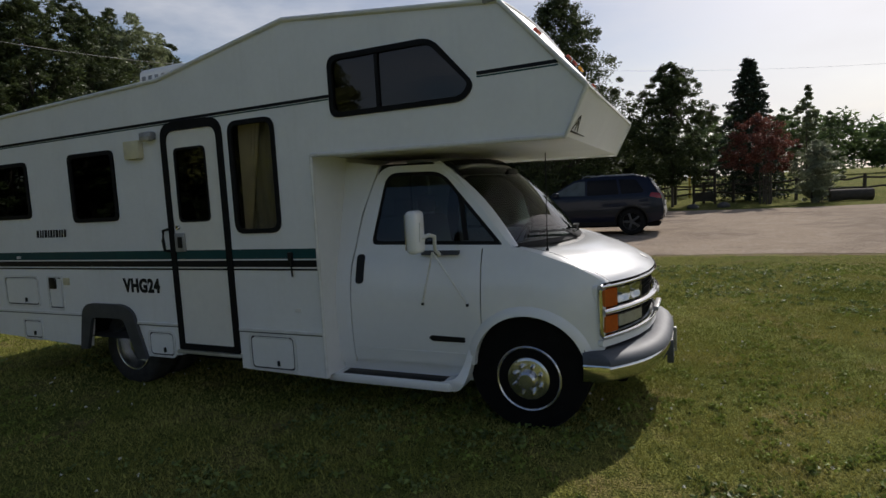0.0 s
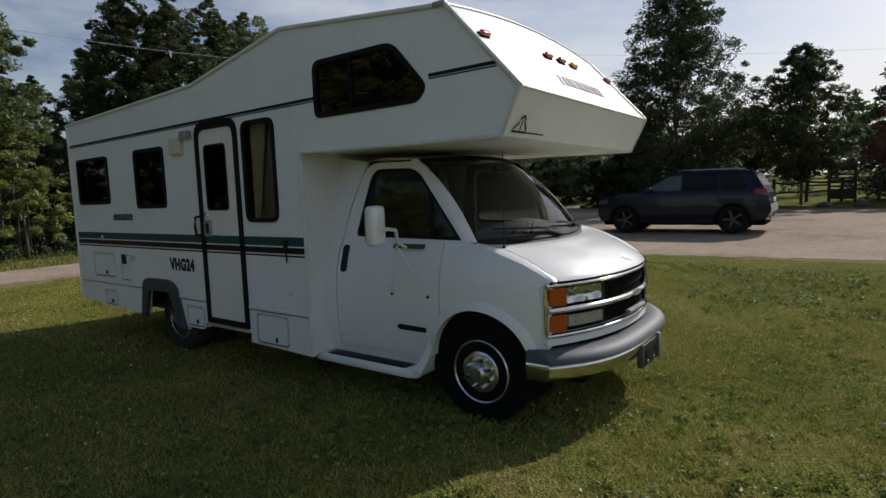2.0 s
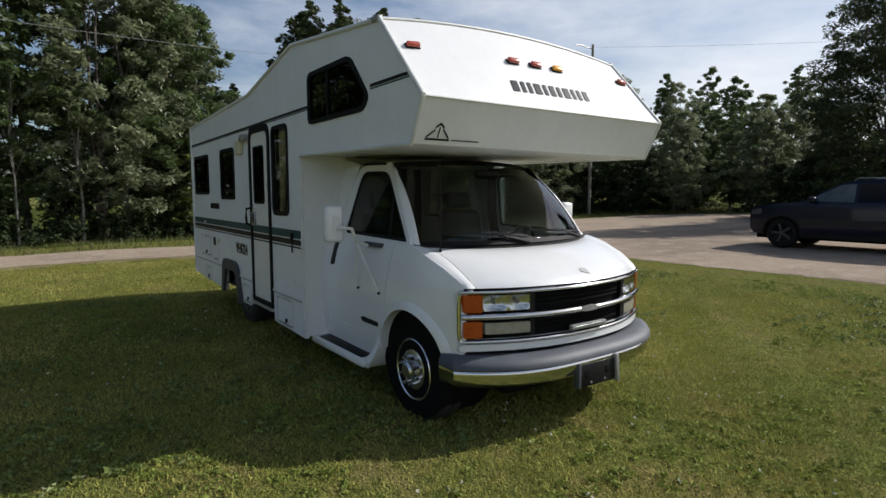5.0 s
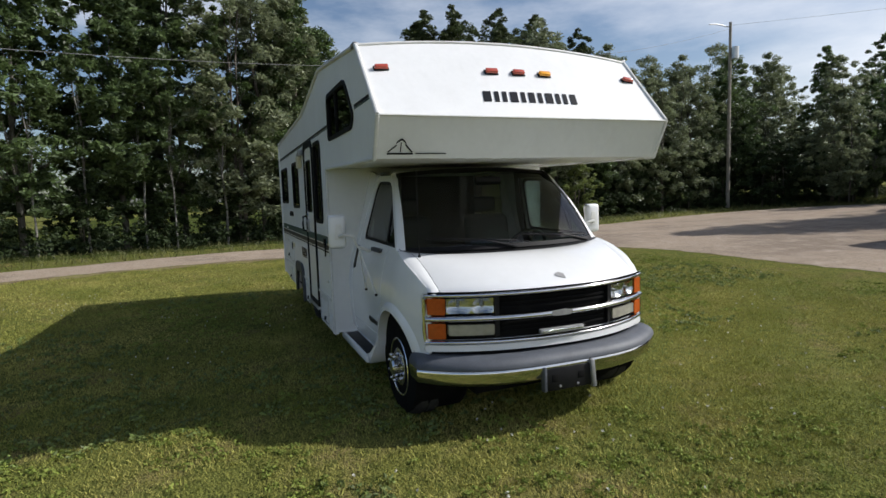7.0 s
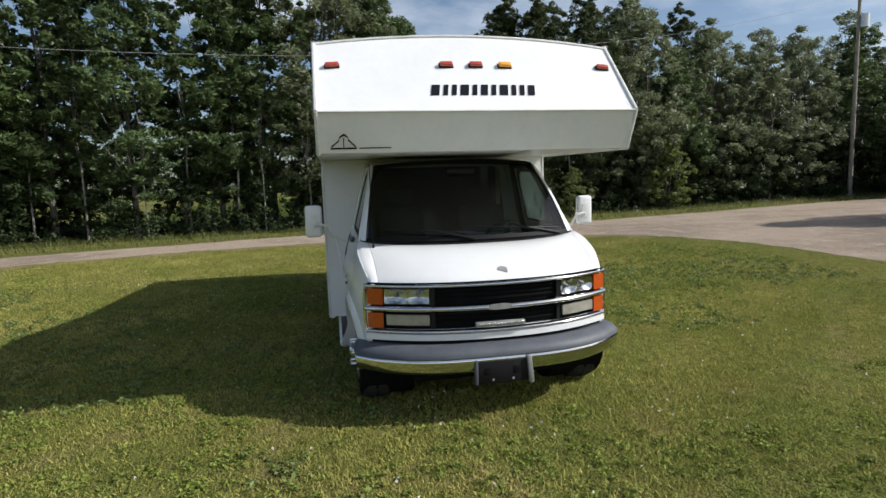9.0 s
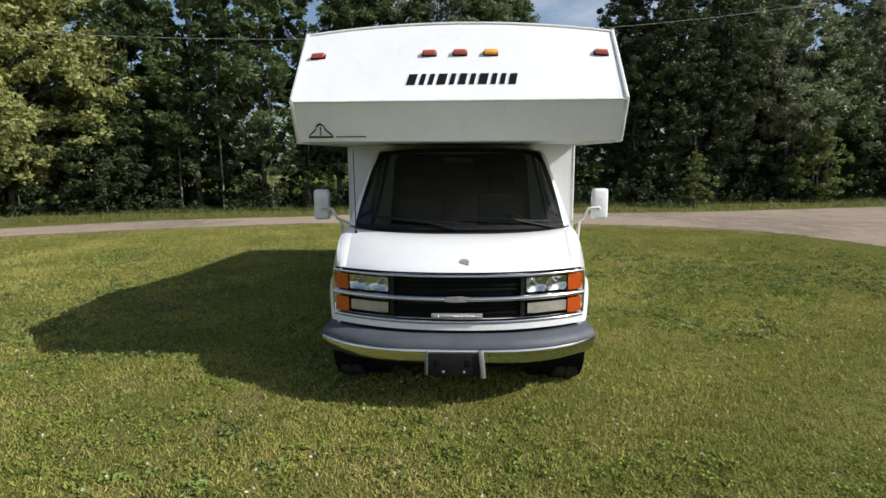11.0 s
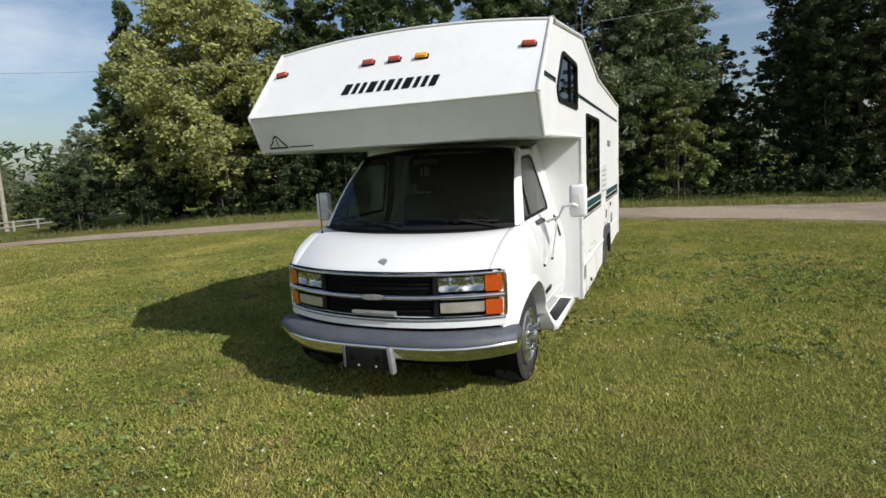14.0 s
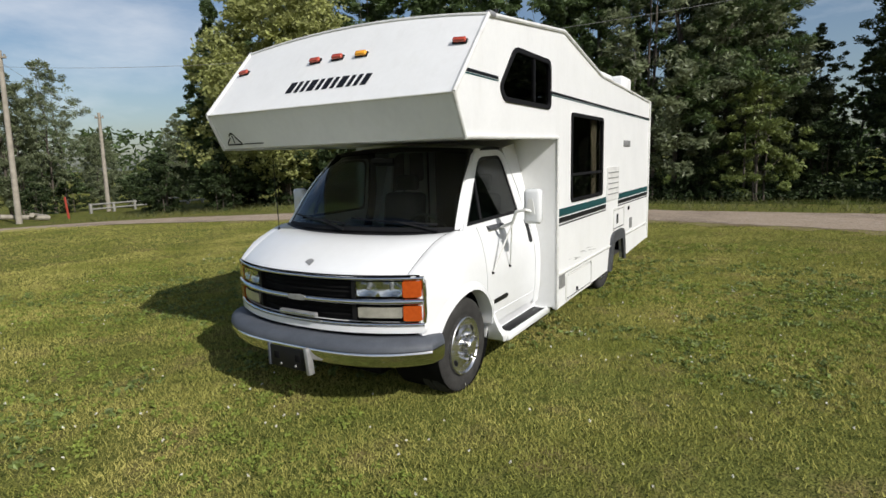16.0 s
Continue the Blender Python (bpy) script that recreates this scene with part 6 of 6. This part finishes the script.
stuff("clover_flowers", leaves(cs, [0.008] * len(cs), 9, 0.012, 62, 1.0), mat("clover_flower", (0.62, 0.60, 0.52), 0.7, var=0.1, scale=30), "small white clover blossoms in the lawn", "flowers")
M_TALL = mat("verge_grass", (0.085, 0.115, 0.022), 0.6, var=0.35, scale=1.0, island=0.4, trans=0.3, col2=(0.17, 0.17, 0.06))


def verge_keep(x, y, r):
    wx = np.interp(y, [-26, -18, -11, -6, 0, 6, 12, 18, 24, 40, 60], [-9.5, -14.0, -16.2, -17.2, -18.2, -19.0, -20.2, -21.3, -22.3, -22.5, -24])
    fx = np.interp(y, [-20.2, -16.2, -10.5, -7, -2, 1, 6, 12, 17, 22, 27, 30, 36], [-6, -9.2, -12.2, -13.5, -14.3, -14.3, -14.6, -16, -17.2, -18, -17.6, -15.5, -12])
    return (x < fx - 0.25) & (x > wx - 1.0) & (r.random(len(x)) < 0.6)


stuff("verge_long_grass", blades(-30, -6, -20, 45, 85000, 0.20, 0.010, 43, verge_keep), M_TALL, "longer rough grass along the drive", "grass")


# broad-leaved weeds and a worn earth edge along the drive
cs, rs = [], []
while len(cs) < 2800:
    x, y = g.uniform(-6, 5.5), g.uniform(-6.5, 7.0)
    if noise.noise(Vector((x * 0.45, y * 0.45, 9.5))) + 0.5 * noise.noise(Vector((x * 1.6, y * 1.6, 3))) > 0.10:
        cs.append((x, y, 0.02))
        rs.append(g.uniform(0.03, 0.085))
stuff("lawn_weeds", leaves(cs, rs, 11, 0.038, 63, 0.4), mat("weed_leaf", (0.150, 0.195, 0.048), 0.55, var=0.3, scale=3, island=0.4, trans=0.25), "broad-leaved weeds among the grass", "weeds")
M_EARTH = mix_ground("worn_earth", [(0, 0, 0, (0.20, 0.150, 0.095)), (1.3, 0.42, 0.60, (0.215, 0.215, 0.065)), (9.0, 0.48, 0.66, (0.095, 0.075, 0.045)), (70.0, 0.48, 0.68, (0.26, 0.21, 0.15))], 0.95, 0.8, 60.0)
edge = [p for p in near_edge if -13 < p.x < 6 and p.y > -12]
side = []
for i, p in enumerate(edge):
    d = (edge[min(i + 1, len(edge) - 1)] - edge[max(i - 1, 0)]).normalized()
    side.append(p + Vector((-d.y, d.x, 0)) * (0.45 + 0.22 * math.sin(i * 0.9) + 0.12 * math.sin(i * 2.3)))
inner = [p - (q - p) * 0.3 for p, q in zip(edge, side)]
tagged(part("road_edge", plate([(p.x, p.y) for p in side] + [(p.x, p.y) for p in reversed(inner)], [], lambda u, v, w: Vector((u, v, gz(u, v) + 0.0075 + w)), 0.0), M_EARTH), "worn brown earth along the edge of the drive", "ground", kind="structure")


# ---------- poles, wires, fences and small things ----------
M_POLE = mat("weathered_pole_wood", (0.30, 0.27, 0.22), 0.9, var=0.25, scale=4, bump=0.4, bscale=30)
M_LOG = mat("dark_weathered_wood", (0.06, 0.05, 0.04), 0.9, var=0.3, scale=5, bump=0.4, bscale=30)
M_WHITE = mat("white_painted_wood", (0.24, 0.235, 0.21), 0.7, var=0.25, scale=6)
M_WIRE = mat("wire", (0.25, 0.25, 0.25), 0.6, var=0.1)
M_ROCK = mat("rock", (0.09, 0.082, 0.075), 0.9, var=0.35, scale=4, bump=0.6, bscale=14)
M_YELLOW_PAINT = mat("yellow_paint", (0.45, 0.33, 0.04), 0.6, var=0.15, scale=6)
M_REDPOST = mat("red_post_paint", (0.35, 0.05, 0.03), 0.6, var=0.15, scale=6)


def utility_pole(x, y, h, lean, label, cross=True):
    t = thing("utility_pole", label, "pole")
    part("shaft", tube(bmesh.new(), [(0, 0, -0.1), (lean * h * 0.5, 0, h * 0.5), (lean * h, 0, h)], [0.115, 0.10, 0.08], 12), M_POLE, t)
    if cross:
        part("cross_arm", boxed(lean * h - 0.05, lean * h + 0.05, -0.26, 0.26, h - 0.30, h - 0.22, 0.01), M_POLE, t)
        for k in (-0.22, 0.22):
            part("insulator", lathe(bmesh.new(), [(0.0, 0.12), (0.03, 0.11), (0.04, 0.06), (0.025, 0.0)], 10, Matrix.Translation((lean * h, k, h - 0.25)) @ Matrix.Rotation(radians(90), 4, "X")), M_WHITE, t)
    t.matrix_world = pose(x, y, gz(x, y), 0, 0, 20)
    return t


utility_pole(-6.9, -23.1, 6.7, -0.03, "weathered wooden utility pole beside the drive")
utility_pole(-13.62, -28.9, 5.35, -0.02, "weathered wooden utility pole near a white gate")
p3 = utility_pole(-21.9, 27.25, 11.2, 0.0, "dark wooden utility pole with a lamp arm above the bushes", False)
part("lamp_arm", tube(bmesh.new(), [(0, 0, 10.9), (-0.5, -0.9, 11.05), (-0.7, -1.3, 11.02)], 0.03, 6), M_ALU, p3)
part("transformer", tube(bmesh.new(), [(0.3, 0, 9.0), (0.3, 0, 9.7)], 0.2, 14), M_ALU, p3)


def cable(a, b, sag, name="overhead_wire", label="thin overhead wire between poles"):
    a, b = Vector(a), Vector(b)
    tagged(part(name, tube(bmesh.new(), [a.lerp(b, i / 24) - Vector((0, 0, 4 * sag * (i / 24) * (1 - i / 24))) for i in range(25)], 0.0065, 5), M_WIRE), label, "wire")


cable((-21.9, 27.25, 11.0), (-7.0, -23.1, 5.75), 2.5)
cable((-7.0, -23.1, 5.95), (-13.7, -28.9, 4.5), 0.1)
cable((-21.9, 27.25, 11.2), (22, 52, 9.9), 1.0)
guy = cable((-7.1, -23.1, 4.6), (-5.6, -25.0, -0.35), 0.0, "guy_wire", "guy wire of a pole")


def gate(x0, y0, x1, y1):
    t = thing("rail_gate", "long white wooden rail gate and fence", "gate")
    n = 8
    for i in range(n + 1):
        x, y = lerp(x0, x1, i / n), lerp(y0, y1, i / n)
        part("post", boxed(x - 0.06, x + 0.06, y - 0.06, y + 0.06, gz(x, y) - 0.1, gz(x, y) + 0.52, 0.01), M_WHITE, t)
    for h in (0.22, 0.46):
        part("rail", tube(bmesh.new(), [(x0, y0, gz(x0, y0) + h), (x1, y1, gz(x1, y1) + h)], 0.05, 6), M_WHITE, t)
    return t


gate(-12.0, -27.6, -23.5, -31.2)
post = thing("marker_post", "leaning red marker post in the grass", "post")
part("stake", tube(bmesh.new(), [(0, 0, -0.1), (0.12, 0.1, 0.95)], [0.05, 0.045], 8), M_REDPOST, post)
post.matrix_world = pose(-9.0, -23.6, gz(0, -23.6))
for k, (x, y, r0) in enumerate(((-7.6, -24.2, 0.0), (-8.3, -24.6, 50.0))):
    lg = thing("timber", "weathered timber lying in the grass", "log")
    part("beam", tube(bmesh.new(), [(-0.9, 0, 0.10), (0.9, 0, 0.32)], 0.10, 8), M_POLE, lg)
    lg.matrix_world = pose(x, y, gz(x, y), 0, 0, r0)

fence = thing("log_fence", "rustic dark log fence behind the lot", "fence")
fy = 28.6
for i in range(9):
    x = -1.2 + 1.4 * i
    part("post", tube(bmesh.new(), [(x, fy, gz(x, fy) - 0.1), (x + 0.03, fy, gz(x, fy) + 1.15)], 0.08, 8), M_LOG, fence)
    if i < 8:
        for h, d in ((0.45, 0.05), (0.98, -0.10)):
            part("rail", tube(bmesh.new(), [(x, fy, gz(x, fy) + h), (x + 0.7, fy, gz(x, fy) + h + d + 0.04 * (i % 3)), (x + 1.4, fy, gz(x, fy) + h + 0.03)], 0.05, 7), M_LOG, fence)
sign = thing("notice_board", "dark wooden lattice panel on posts by the fence", "panel")
for x in (-0.5, 0.5):
    part("post", boxed(x - 0.06, x + 0.06, -0.06, 0.06, -0.1, 1.75, 0.01), M_LOG, sign)
part("top_board", boxed(-0.55, 0.55, -0.04, 0.04, 1.45, 1.78, 0.01), M_LOG, sign)
part("panel", boxed(-0.46, 0.46, -0.02, 0.02, 0.15, 0.62, 0.005), M_LOG, sign)
for k in range(4):
    part("slat", boxed(-0.46, 0.46, -0.025, 0.025, 0.70 + 0.18 * k, 0.78 + 0.18 * k, 0.005), M_LOG, sign)
sign.matrix_world = pose(1.62, 28.0, gz(1.6, 28.0), 0, 0, -8)
for x, y, r0 in ((1.1, 24.6, 0.24), (2.36, 24.8, 0.28)):
    rk = thing("boulder", "dark grey boulder at the edge of the lot", "rock", "boulders along the lot")
    b = bmesh.new()
    bmesh.ops.create_icosphere(b, subdivisions=3, radius=r0)
    for v in b.verts:
        v.co *= 1 + 0.28 * noise.noise(v.co * 3.1 + Vector((x, y, 0)))
        v.co.z *= 0.55
    part("stone", b, M_ROCK, rk)
    rk.matrix_world = pose(x, y, gz(x, y) + 0.08)
trough = thing("hollow_log", "dark hollow log lying on the grass", "log")
part("log", tube(bmesh.new(), [(-0.85, 0, 0.26), (0, 0.03, 0.28), (0.85, 0, 0.26)], [0.27, 0.25, 0.26], 14), M_LOG, trough)
trough.matrix_world = pose(7.6, 26.4, gz(7.6, 26.4), 0, 0, 6)
for x, y in ((0.4, 35.2), (4.8, 36.0)):
    pf = thing("play_frame", "small yellow playground frame in the distance", "playground", "playground frames")
    for dx in (-0.5, 0.5):
        part("post", tube(bmesh.new(), [(dx, 0, -0.05), (dx, 0, 1.9)], 0.07, 8), M_YELLOW_PAINT, pf)
    part("bar", tube(bmesh.new(), [(-0.6, 0, 1.85), (0.6, 0, 1.85)], 0.06, 8), M_YELLOW_PAINT, pf)
    part("deck", boxed(-0.5, 0.5, -0.4, 0.4, 0.55, 0.65, 0.01), M_LOG, pf)
    pf.matrix_world = pose(x, y, gz(x, y), 0, 0, 15)
